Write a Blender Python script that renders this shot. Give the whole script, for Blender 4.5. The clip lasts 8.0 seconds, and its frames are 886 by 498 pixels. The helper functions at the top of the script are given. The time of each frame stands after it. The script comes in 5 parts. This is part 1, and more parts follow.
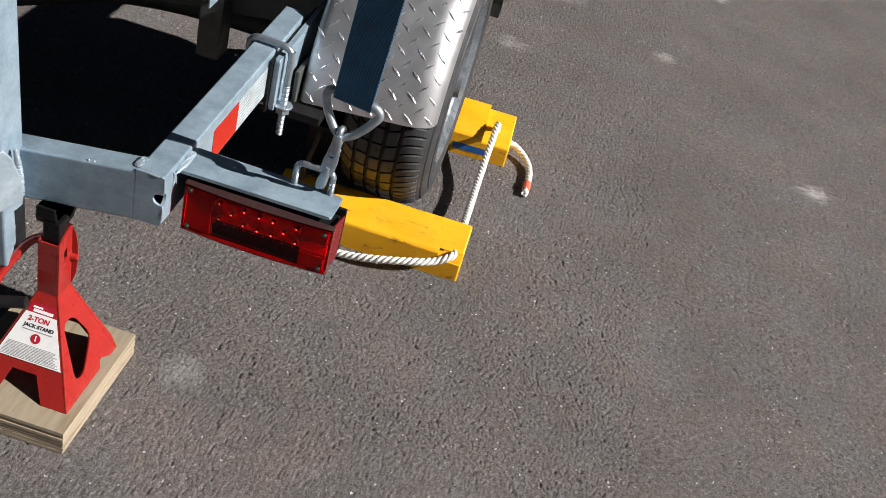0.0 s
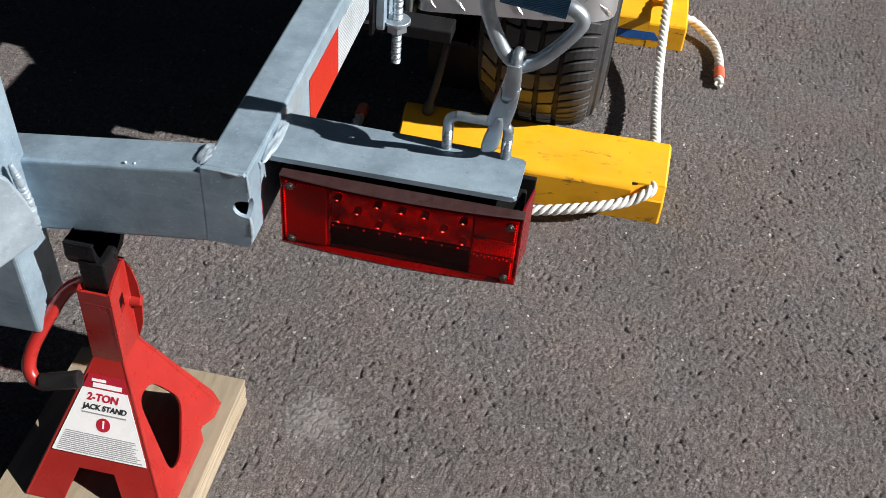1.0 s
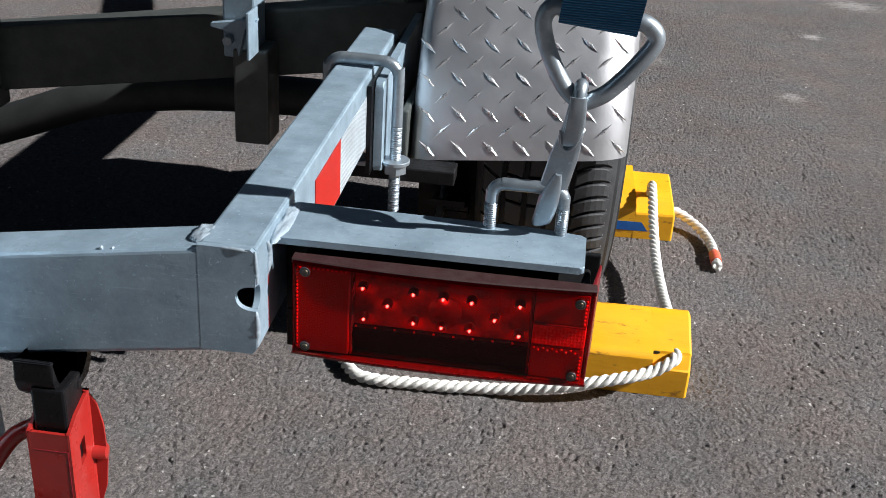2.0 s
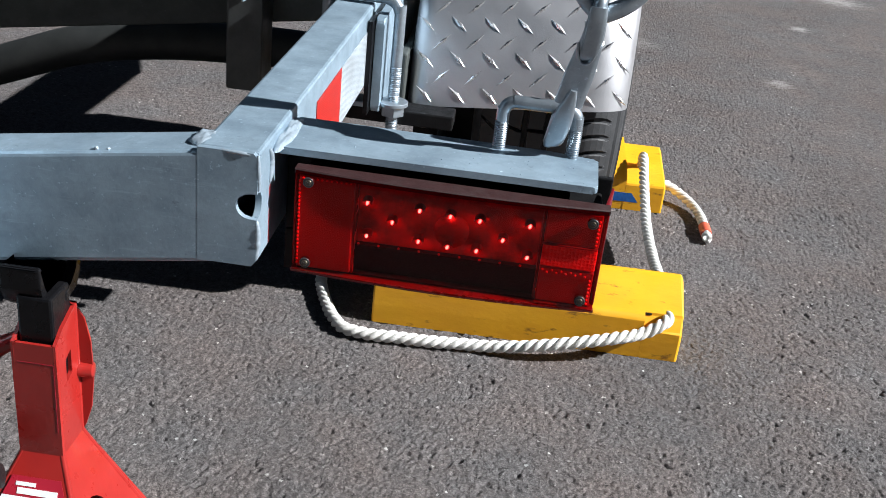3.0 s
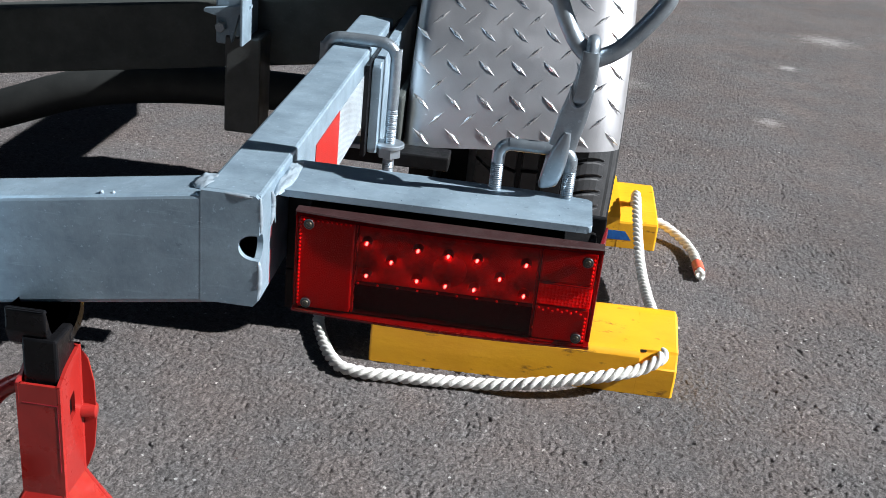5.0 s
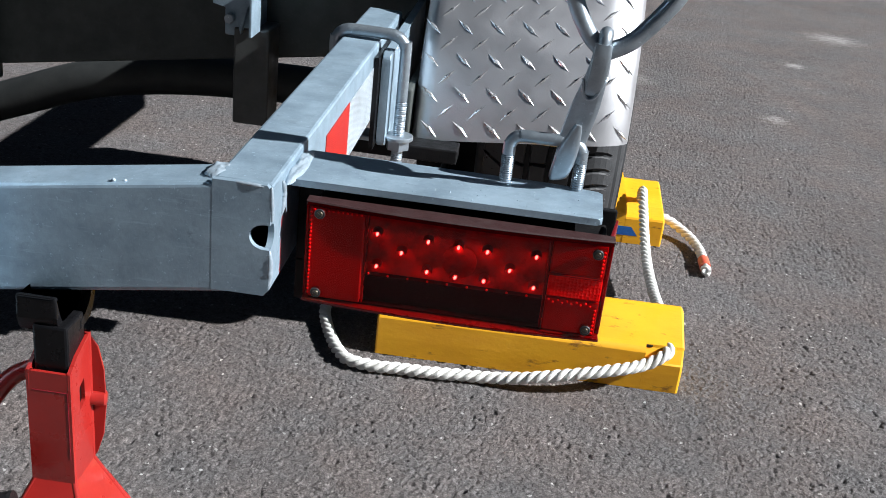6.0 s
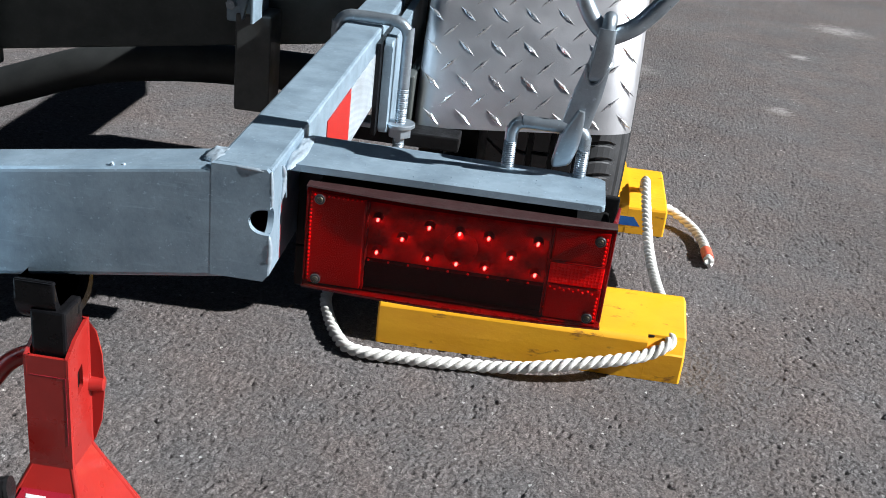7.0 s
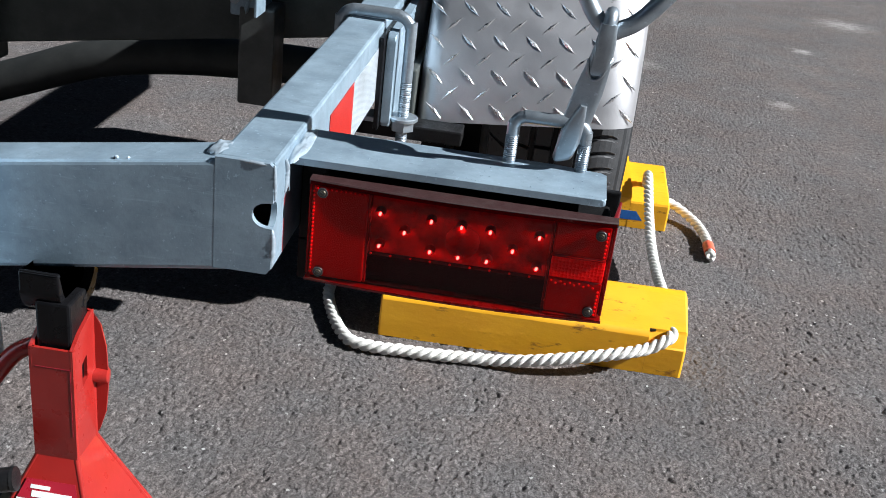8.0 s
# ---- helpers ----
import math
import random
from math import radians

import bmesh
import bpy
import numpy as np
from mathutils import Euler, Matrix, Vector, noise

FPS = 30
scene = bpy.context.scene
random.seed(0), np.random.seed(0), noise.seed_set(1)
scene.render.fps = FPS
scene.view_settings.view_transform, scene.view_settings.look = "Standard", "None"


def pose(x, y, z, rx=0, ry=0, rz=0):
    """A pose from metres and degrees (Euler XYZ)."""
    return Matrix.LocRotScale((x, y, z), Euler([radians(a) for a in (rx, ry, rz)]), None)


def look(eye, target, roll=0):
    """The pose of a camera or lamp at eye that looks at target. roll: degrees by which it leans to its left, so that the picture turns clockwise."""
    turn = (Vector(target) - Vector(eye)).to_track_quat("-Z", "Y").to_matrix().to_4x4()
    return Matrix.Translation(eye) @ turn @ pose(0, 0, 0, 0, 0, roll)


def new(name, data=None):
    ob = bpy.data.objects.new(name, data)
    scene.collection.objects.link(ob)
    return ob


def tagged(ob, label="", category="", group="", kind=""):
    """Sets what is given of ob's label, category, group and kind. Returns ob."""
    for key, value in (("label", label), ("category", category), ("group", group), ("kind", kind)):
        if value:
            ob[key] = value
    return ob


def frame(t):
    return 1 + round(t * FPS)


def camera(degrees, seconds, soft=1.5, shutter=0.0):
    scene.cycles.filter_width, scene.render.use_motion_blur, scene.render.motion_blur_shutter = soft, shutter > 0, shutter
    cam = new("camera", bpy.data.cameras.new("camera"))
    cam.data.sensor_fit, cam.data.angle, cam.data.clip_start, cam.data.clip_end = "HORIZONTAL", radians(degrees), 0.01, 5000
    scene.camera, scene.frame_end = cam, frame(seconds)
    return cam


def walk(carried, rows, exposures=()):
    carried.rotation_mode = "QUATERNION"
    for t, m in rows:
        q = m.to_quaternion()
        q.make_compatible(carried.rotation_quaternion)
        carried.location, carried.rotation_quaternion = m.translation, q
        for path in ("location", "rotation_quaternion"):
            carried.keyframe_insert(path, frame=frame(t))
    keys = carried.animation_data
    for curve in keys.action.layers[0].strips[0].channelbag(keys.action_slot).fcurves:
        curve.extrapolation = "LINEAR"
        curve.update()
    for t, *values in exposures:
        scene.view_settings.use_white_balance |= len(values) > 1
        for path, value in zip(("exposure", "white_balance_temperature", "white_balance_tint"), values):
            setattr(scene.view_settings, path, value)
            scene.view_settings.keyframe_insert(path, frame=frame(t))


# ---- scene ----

# ---- camera ----
FOV = 46.0
cam = camera(FOV, 8.0, soft=0.72)
PATH = [
    (0, (0.376, -1.071, 1.187), (0.313, 0.551, 0.02), 16.8),
    (0.2, (0.335, -0.969, 1.176), (0.436, 0.603, -0.057), 17.8),
    (0.3, (0.333, -0.940, 1.166), (0.418, 0.603, -0.096), 15.8),
    (0.5, (0.29, -0.833, 1.123), (0.288, 0.632, -0.238), 13.4),
    (0.7, (0.247, -0.738, 1.066), (0.119, 0.674, -0.345), 10.9),
    (0.8, (0.231, -0.695, 1.018), (0.059, 0.718, -0.387), 9.1),
    (0.9, (0.223, -0.663, 0.979), (0.030, 0.760, -0.414), 7.6),
    (1, (0.217, -0.627, 0.933), (0.017, 0.821, -0.432), 5.2),
    (1.1, (0.206, -0.610, 0.902), (0.024, 0.890, -0.408), 5.3),
    (1.2, (0.199, -0.596, 0.87), (0.033, 0.956, -0.38), 5.0),
    (1.3, (0.188, -0.589, 0.848), (0.008, 0.995, -0.362), 4.8),
    (1.4, (0.183, -0.592, 0.826), (-0.018, 1.052, -0.296), 4.0),
    (1.5, (0.174, -0.589, 0.802), (-0.051, 1.082, -0.275), 3.3),
    (1.7, (0.156, -0.592, 0.761), (-0.047, 1.158, -0.187), 4.6),
    (1.8, (0.151, -0.596, 0.74), (-0.036, 1.182, -0.155), 4.8),
    (2, (0.144, -0.604, 0.704), (-0.014, 1.186, -0.174), 3.9),
    (2.2, (0.131, -0.607, 0.677), (0.009, 1.172, -0.229), 4.7),
    (3.5, (0.126, -0.611, 0.641), (0.011, 1.198, -0.205), 6.8),
    (4, (0.128, -0.618, 0.646), (0.018, 1.201, -0.178), 6.2),
    (4.5, (0.127, -0.62, 0.65), (0.022, 1.208, -0.155), 6.0),
    (6, (0.12, -0.624, 0.646), (0.011, 1.199, -0.168), 6.5),
    (6.5, (0.121, -0.623, 0.644), (0.006, 1.199, -0.173), 6.7),
    (7, (0.121, -0.62, 0.641), (0.01, 1.196, -0.189), 6.8),
    (7.5, (0.12, -0.621, 0.641), (0.01, 1.191, -0.199), 7.1),
    (8, (0.122, -0.624, 0.643), (0.007, 1.187, -0.199), 6.9),
]
EXPOSURES = [(0.0, 0.82, 6500, 10), (1.0, 0.86, 6400, 10), (1.5, 0.84, 6280, 9), (2.0, 0.94, 6150, 9), (3.5, 1.10, 5950, 8), (8.0, 1.10, 5950, 8)]
walk(cam, [(t, look(eye, target, roll)) for t, eye, target, roll in PATH], EXPOSURES)

# ---- light ----
SUN_TO = Vector((1.38, -0.135, 1.0)).normalized()
world = bpy.data.worlds.new("sky")
scene.world = world
world.use_nodes = True
wn = world.node_tree
sky = wn.nodes.new("ShaderNodeTexSky")
sky.sky_type = "NISHITA"
sky.sun_disc = False
sky.sun_elevation = math.asin(SUN_TO.z)
sky.sun_rotation = math.atan2(SUN_TO.x, SUN_TO.y)
bg = wn.nodes["Background"]
wn.links.new(sky.outputs[0], bg.inputs["Color"])
bg.inputs["Strength"].default_value = 0.0052
sun = new("sun", bpy.data.lights.new("sun", "SUN"))
sun.data.energy = 5.0
sun.data.angle = radians(0.53)
sun.data.color = (1.0, 0.965, 0.92)
sun.matrix_world = look(SUN_TO * 20, (0, 0, 0))


# ---- materials ----
def nodes_of(name):
    m = bpy.data.materials.new(name)
    m.use_nodes = True
    return m, m.node_tree.nodes, m.node_tree.links, m.node_tree.nodes["Principled BSDF"]


def ramp(nodes, links, source, stops):
    r = nodes.new("ShaderNodeValToRGB")
    el = r.color_ramp.elements
    while len(el) < len(stops):
        el.new(0.5)
    for e, (p, c) in zip(el, stops):
        e.position, e.color = p, (*c, 1)
    links.new(source, r.inputs[0])
    return r.outputs[0]


def noise_tex(nodes, links, coord, scale, detail=4.0, rough=0.55, squeeze=None):
    if squeeze:
        mp = nodes.new("ShaderNodeMapping")
        mp.inputs["Scale"].default_value = squeeze
        links.new(coord, mp.inputs[0])
        coord = mp.outputs[0]
    n = nodes.new("ShaderNodeTexNoise")
    n.inputs["Scale"].default_value, n.inputs["Detail"].default_value = scale, detail
    n.inputs["Roughness"].default_value = rough
    links.new(coord, n.inputs["Vector"])
    return n.outputs[0]


def blend(nodes, links, fac, a, b, kind="MIX"):
    mx = nodes.new("ShaderNodeMix")
    mx.data_type, mx.blend_type = "RGBA", kind
    for value, socket in ((fac, mx.inputs[0]), (a, mx.inputs[6]), (b, mx.inputs[7])):
        if isinstance(value, bpy.types.NodeSocket):
            links.new(value, socket)
        else:
            socket.default_value = value if isinstance(value, float) else (*value, 1)
    return mx.outputs[2]


def surface(name, dark, light, scale, rough, metal=0.0, grain=0.0, grain_scale=400.0, stain=None, stain_scale=6.0,
            stain_at=(0.55, 0.7), squeeze=None, rough_var=0.1, coat=0.0, sheen=0.0):
    """Two-scale colour (dark to light, with stains), rough and fine relief."""
    m, nd, lk, bs = nodes_of(name)
    co = nd.new("ShaderNodeTexCoord").outputs["Object"]
    base = ramp(nd, lk, noise_tex(nd, lk, co, scale, 6, 0.6, squeeze), [(0.3, dark), (0.7, light)])
    if stain:
        f = ramp(nd, lk, noise_tex(nd, lk, co, stain_scale, 5, 0.65, squeeze), [(stain_at[0], (0, 0, 0)), (stain_at[1], (1, 1, 1))])
        base = blend(nd, lk, f, base, stain)
    lk.new(base, bs.inputs["Base Color"])
    rr = ramp(nd, lk, noise_tex(nd, lk, co, scale * 1.7, 4), [(0.3, (rough - rough_var,) * 3), (0.7, (rough + rough_var,) * 3)])
    lk.new(rr, bs.inputs["Roughness"])
    bs.inputs["Metallic"].default_value = metal
    bs.inputs["Coat Weight"].default_value = coat
    bs.inputs["Sheen Weight"].default_value = sheen
    if grain:
        bp = nd.new("ShaderNodeBump")
        bp.inputs["Strength"].default_value, bp.inputs["Distance"].default_value = grain, 0.001
        lk.new(noise_tex(nd, lk, co, grain_scale, 5, 0.6, squeeze), bp.inputs["Height"])
        lk.new(bp.outputs[0], bs.inputs["Normal"])
    return m


def asphalt():
    m, nd, lk, bs = nodes_of("asphalt")
    co = nd.new("ShaderNodeTexCoord").outputs["Object"]
    wob = blend(nd, lk, 0.012, co, noise_tex(nd, lk, co, 160, 3), "ADD")
    heights = []
    base = None
    for scale, tones in ((190, ((0.118, 0.108, 0.107), (0.195, 0.180, 0.180), (0.28, 0.27, 0.264))), (400, ((0.092, 0.085, 0.085), (0.165, 0.152, 0.152), (0.29, 0.28, 0.274)))):
        vo = nd.new("ShaderNodeTexVoronoi")
        vo.inputs["Scale"].default_value = scale
        lk.new(wob, vo.inputs["Vector"])
        sp = nd.new("ShaderNodeSeparateColor")
        lk.new(vo.outputs["Color"], sp.inputs[0])
        stone = ramp(nd, lk, sp.outputs[0], [(0.0, tones[0]), (0.75, tones[1]), (0.96, tones[2]), (1.0, (0.40, 0.39, 0.375))])
        rim = ramp(nd, lk, vo.outputs["Distance"], [(0.34, (1, 1, 1)), (0.62, (0, 0, 0))])
        tone = blend(nd, lk, rim, (0.052, 0.047, 0.047), stone)
        heights.append(rim)
        if base is None:
            base = tone
        else:
            which = ramp(nd, lk, noise_tex(nd, lk, co, 75, 3), [(0.42, (0, 0, 0)), (0.52, (1, 1, 1))])
            base = blend(nd, lk, which, base, tone)
            height = blend(nd, lk, which, heights[0], heights[1])
    matrix = ramp(nd, lk, noise_tex(nd, lk, co, 520, 5, 0.7), [(0.30, (0.060, 0.053, 0.051)), (0.46, (0.138, 0.125, 0.121)), (0.60, (0.180, 0.164, 0.159)), (0.74, (0.32, 0.297, 0.289))])
    base = blend(nd, lk, 0.70, base, matrix)
    sway = nd.new("ShaderNodeMath")
    sway.operation = "MULTIPLY_ADD"
    lk.new(noise_tex(nd, lk, co, 24, 4, 0.6), sway.inputs[0])
    sway.inputs[1].default_value = 0.45
    lk.new(noise_tex(nd, lk, co, 165, 6, 0.72), sway.inputs[2])
    # Pits between the stones, their shade put into the colour as near-black.
    pit_shade = ramp(nd, lk, sway.outputs[0], [(0.560, (0.9, 0.9, 0.9)), (0.605, (0, 0, 0))])
    base = blend(nd, lk, pit_shade, base, (0.026, 0.023, 0.023))
    height = blend(nd, lk, pit_shade, height, (0.0, 0.0, 0.0))
    fine = ramp(nd, lk, noise_tex(nd, lk, co, 340, 6, 0.8), [(0.32, (0.50, 0.50, 0.50)), (0.68, (1.5, 1.5, 1.5))])
    base = blend(nd, lk, 1.0, base, fine, "MULTIPLY")
    coarse = ramp(nd, lk, noise_tex(nd, lk, co, 115, 5, 0.75), [(0.34, (0.64, 0.64, 0.64)), (0.66, (1.34, 1.34, 1.34))])
    base = blend(nd, lk, 1.0, base, coarse, "MULTIPLY")
    patch = ramp(nd, lk, noise_tex(nd, lk, co, 3.2, 5, 0.6), [(0.35, (0.76, 0.75, 0.75)), (0.65, (0.96, 0.95, 0.95))])
    base = blend(nd, lk, 1.0, base, patch, "MULTIPLY")
    dust = ramp(nd, lk, noise_tex(nd, lk, co, 5.5, 7, 0.72), [(0.66, (0, 0, 0)), (0.78, (0.5, 0.5, 0.5))])
    base = blend(nd, lk, dust, base, (0.29, 0.275, 0.26))
    # a few pale chips of stone, and brown and grey tints over wide areas
    chips = nd.new("ShaderNodeTexVoronoi")
    chips.inputs["Scale"].default_value = 330
    lk.new(co, chips.inputs["Vector"])
    pick = nd.new("ShaderNodeSeparateColor")
    lk.new(chips.outputs["Color"], pick.inputs[0])
    base = blend(nd, lk, ramp(nd, lk, pick.outputs[1], [(0.9965, (0, 0, 0)), (0.9975, (0.8, 0.8, 0.8))]), base, (0.52, 0.51, 0.49))
    tint = ramp(nd, lk, noise_tex(nd, lk, co, 7.0, 4, 0.6), [(0.36, (0.96, 1.0, 1.02)), (0.64, (1.06, 0.99, 0.95))])
    base = blend(nd, lk, 1.0, base, tint, "MULTIPLY")
    # dusty and chalky scuffs at their places on the ground
    ragged = nd.new("ShaderNodeMath")
    ragged.operation = "MULTIPLY"
    lk.new(noise_tex(nd, lk, co, 55, 9, 0.85, (0.5, 1.2, 1.0)), ragged.inputs[0])
    ragged.inputs[1].default_value = 1.1
    warp = ragged.outputs[0]
    for x, y, r, amount in ((1.125, 1.29, 0.075, 0.85), (0.0, 0.055, 0.085, 0.30), (0.72, 1.83, 0.07, 0.55), (0.29, 1.60, 0.09, 0.35),
                            (1.12, 2.95, 0.18, 0.6), (0.89, 2.46, 0.07, 0.7), (1.45, 3.1, 0.18, 0.4), (0.40, 2.05, 0.12, 0.3)):
        di = nd.new("ShaderNodeVectorMath")
        di.operation = "DISTANCE"
        lk.new(co, di.inputs[0])
        di.inputs[1].default_value = (x, y, 0)
        th = nd.new("ShaderNodeMath")
        th.operation = "MULTIPLY_ADD"
        lk.new(di.outputs["Value"], th.inputs[0])
        th.inputs[1].default_value = 0.375 / r
        lk.new(warp, th.inputs[2])
        f = ramp(nd, lk, th.outputs[0], [(0.55, (amount,) * 3), (0.76, (0, 0, 0))])
        base = blend(nd, lk, f, base, (0.43, 0.415, 0.40))
    lk.new(base, bs.inputs["Base Color"])
    bs.inputs["Roughness"].default_value = 0.82
    bs.inputs["Specular IOR Level"].default_value = 0.35
    bp = nd.new("ShaderNodeBump")
    bp.inputs["Strength"].default_value, bp.inputs["Distance"].default_value = 0.9, 0.0016
    lk.new(blend(nd, lk, 0.45, height, noise_tex(nd, lk, co, 620, 6, 0.75)), bp.inputs["Height"])
    lk.new(bp.outputs[0], bs.inputs["Normal"])
    return m


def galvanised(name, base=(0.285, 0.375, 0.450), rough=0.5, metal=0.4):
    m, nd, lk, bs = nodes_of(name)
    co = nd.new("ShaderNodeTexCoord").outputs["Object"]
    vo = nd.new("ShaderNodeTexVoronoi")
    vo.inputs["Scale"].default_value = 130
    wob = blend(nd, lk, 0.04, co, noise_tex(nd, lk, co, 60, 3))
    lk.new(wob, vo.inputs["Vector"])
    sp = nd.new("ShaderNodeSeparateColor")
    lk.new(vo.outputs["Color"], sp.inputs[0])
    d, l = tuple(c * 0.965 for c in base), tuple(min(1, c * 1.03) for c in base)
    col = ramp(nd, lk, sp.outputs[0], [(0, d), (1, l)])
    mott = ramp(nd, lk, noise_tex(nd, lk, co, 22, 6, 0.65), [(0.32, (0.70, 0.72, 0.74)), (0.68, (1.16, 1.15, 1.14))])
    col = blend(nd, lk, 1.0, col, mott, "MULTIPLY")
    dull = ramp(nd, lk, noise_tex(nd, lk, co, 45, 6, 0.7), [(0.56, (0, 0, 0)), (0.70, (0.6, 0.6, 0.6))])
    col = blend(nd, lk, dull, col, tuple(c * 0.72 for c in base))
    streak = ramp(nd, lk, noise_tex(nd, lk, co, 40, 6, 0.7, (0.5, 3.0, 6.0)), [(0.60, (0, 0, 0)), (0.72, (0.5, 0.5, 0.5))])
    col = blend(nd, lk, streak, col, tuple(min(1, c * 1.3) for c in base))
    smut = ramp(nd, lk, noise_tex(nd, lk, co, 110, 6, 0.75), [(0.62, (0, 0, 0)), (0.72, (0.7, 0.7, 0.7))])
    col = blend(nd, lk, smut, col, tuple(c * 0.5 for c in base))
    fleck = ramp(nd, lk, noise_tex(nd, lk, co, 300, 3, 0.6), [(0.64, (0, 0, 0)), (0.72, (0.55, 0.55, 0.55))])
    col = blend(nd, lk, fleck, col, tuple(min(1, c * 1.6) for c in base))
    lk.new(col, bs.inputs["Base Color"])
    lk.new(ramp(nd, lk, noise_tex(nd, lk, co, 35, 5), [(0.3, (rough - 0.1,) * 3), (0.7, (rough + 0.12,) * 3)]), bs.inputs["Roughness"])
    bs.inputs["Metallic"].default_value = metal
    bp = nd.new("ShaderNodeBump")
    bp.inputs["Strength"].default_value, bp.inputs["Distance"].default_value = 0.22, 0.0006
    lk.new(noise_tex(nd, lk, co, 330, 6, 0.7), bp.inputs["Height"])
    lk.new(bp.outputs[0], bs.inputs["Normal"])
    return m


def tinted_lens():
    m, nd, lk, bs = nodes_of("red_lens")
    out = nd["Material Output"]
    tr = nd.new("ShaderNodeBsdfTransparent")
    tr.inputs[0].default_value = (0.96, 0.020, 0.018, 1)
    gl = nd.new("ShaderNodeBsdfGlossy")
    gl.inputs["Roughness"].default_value = 0.06
    lw = nd.new("ShaderNodeLayerWeight")
    lw.inputs["Blend"].default_value = 0.5
    pw = nd.new("ShaderNodeMath")
    pw.operation = "POWER"
    lk.new(lw.outputs["Facing"], pw.inputs[0])
    pw.inputs[1].default_value = 5.0
    fr = nd.new("ShaderNodeMath")
    fr.operation = "MULTIPLY_ADD"
    lk.new(pw.outputs[0], fr.inputs[0])
    fr.inputs[1].default_value, fr.inputs[2].default_value = 0.55, 0.025
    co = nd.new("ShaderNodeTexCoord").outputs["Object"]
    bp = nd.new("ShaderNodeBump")
    bp.inputs["Strength"].default_value, bp.inputs["Distance"].default_value = 0.15, 0.0004
    lk.new(noise_tex(nd, lk, co, 500, 4), bp.inputs["Height"])
    lk.new(bp.outputs[0], gl.inputs["Normal"])
    di = nd.new("ShaderNodeBsdfDiffuse")
    di.inputs[0].default_value = (0.30, 0.008, 0.008, 1)
    body = nd.new("ShaderNodeMixShader")
    body.inputs[0].default_value = 0.006
    lk.new(tr.outputs[0], body.inputs[1]), lk.new(di.outputs[0], body.inputs[2])
    mix = nd.new("ShaderNodeMixShader")
    lk.new(fr.outputs[0], mix.inputs[0]), lk.new(body.outputs[0], mix.inputs[1]), lk.new(gl.outputs[0], mix.inputs[2])
    lk.new(mix.outputs[0], out.inputs["Surface"])
    return m


def glowing(name, colour, power):
    m, nd, lk, bs = nodes_of(name)
    bs.inputs["Base Color"].default_value = (*colour, 1)
    bs.inputs["Roughness"].default_value = 0.2
    bs.inputs["Emission Color"].default_value = (*colour, 1)
    bs.inputs["Emission Strength"].default_value = power
    return m


def reflex(name, dark, light, metal=0.0, rough=0.22, scale=420, relief=0.9):
    """Prismatic reflector: fine diagonal ribs."""
    m, nd, lk, bs = nodes_of(name)
    co = nd.new("ShaderNodeTexCoord").outputs["Object"]
    ck = nd.new("ShaderNodeTexVoronoi")
    ck.inputs["Scale"].default_value, ck.inputs["Randomness"].default_value = scale, 0.15
    lk.new(co, ck.inputs["Vector"])
    sp = nd.new("ShaderNodeSeparateColor")
    lk.new(ck.outputs["Color"], sp.inputs[0])
    lk.new(ramp(nd, lk, sp.outputs[0], [(0.1, dark), (0.9, light)]), bs.inputs["Base Color"])
    bs.inputs["Roughness"].default_value, bs.inputs["Metallic"].default_value = rough, metal
    bp = nd.new("ShaderNodeBump")
    bp.inputs["Strength"].default_value, bp.inputs["Distance"].default_value = relief, 0.0012
    lk.new(ck.outputs["Distance"], bp.inputs["Height"])
    lk.new(bp.outputs[0], bs.inputs["Normal"])
    return m


def ribbed(name, dark, light, across, scale, rough=0.7):
    """Woven or ruled surface: fine waves across one axis."""
    m, nd, lk, bs = nodes_of(name)
    co = nd.new("ShaderNodeTexCoord").outputs["Object"]
    wv = nd.new("ShaderNodeTexWave")
    wv.bands_direction = across
    wv.inputs["Scale"].default_value, wv.inputs["Distortion"].default_value = scale, 0.6
    wv.inputs["Detail Scale"].default_value = 3
    lk.new(co, wv.inputs["Vector"])
    tone = ramp(nd, lk, noise_tex(nd, lk, co, 30, 5), [(0.3, (0.75, 0.75, 0.75)), (0.7, (1.15, 1.15, 1.15))])
    base = blend(nd, lk, 1.0, ramp(nd, lk, wv.outputs[0], [(0.2, dark), (0.8, light)]), tone, "MULTIPLY")
    lk.new(base, bs.inputs["Base Color"])
    bs.inputs["Roughness"].default_value = rough
    bs.inputs["Sheen Weight"].default_value = 0.1
    bp = nd.new("ShaderNodeBump")
    bp.inputs["Strength"].default_value, bp.inputs["Distance"].default_value = 0.7, 0.001
    lk.new(wv.outputs[0], bp.inputs["Height"])
    lk.new(bp.outputs[0], bs.inputs["Normal"])
    return m


ASPHALT = asphalt()
GALV = galvanised("galvanised_steel")
GALV_WELD = galvanised("weld_zinc", (0.36, 0.43, 0.49), 0.48, 0.35)
ZINC = galvanised("zinc_plated_steel", (0.37, 0.42, 0.465), 0.36, 0.75)
# Galvanised steel of the far frame, with its shade put into the colour.
SHADED_GALV = galvanised("shaded_frame_steel", (0.062, 0.069, 0.065), 0.6, 0.15)
# Near-black because the shade under the trailer is put into the colour.
SHADED_STEEL = galvanised("shaded_dark_steel", (0.032, 0.034, 0.033), 0.6, 0.1)
# Post foot: the shade of wheel and fender is put into its grey.
SHADED_POST = galvanised("shaded_post_steel", (0.085, 0.09, 0.088), 0.5, 0.3)
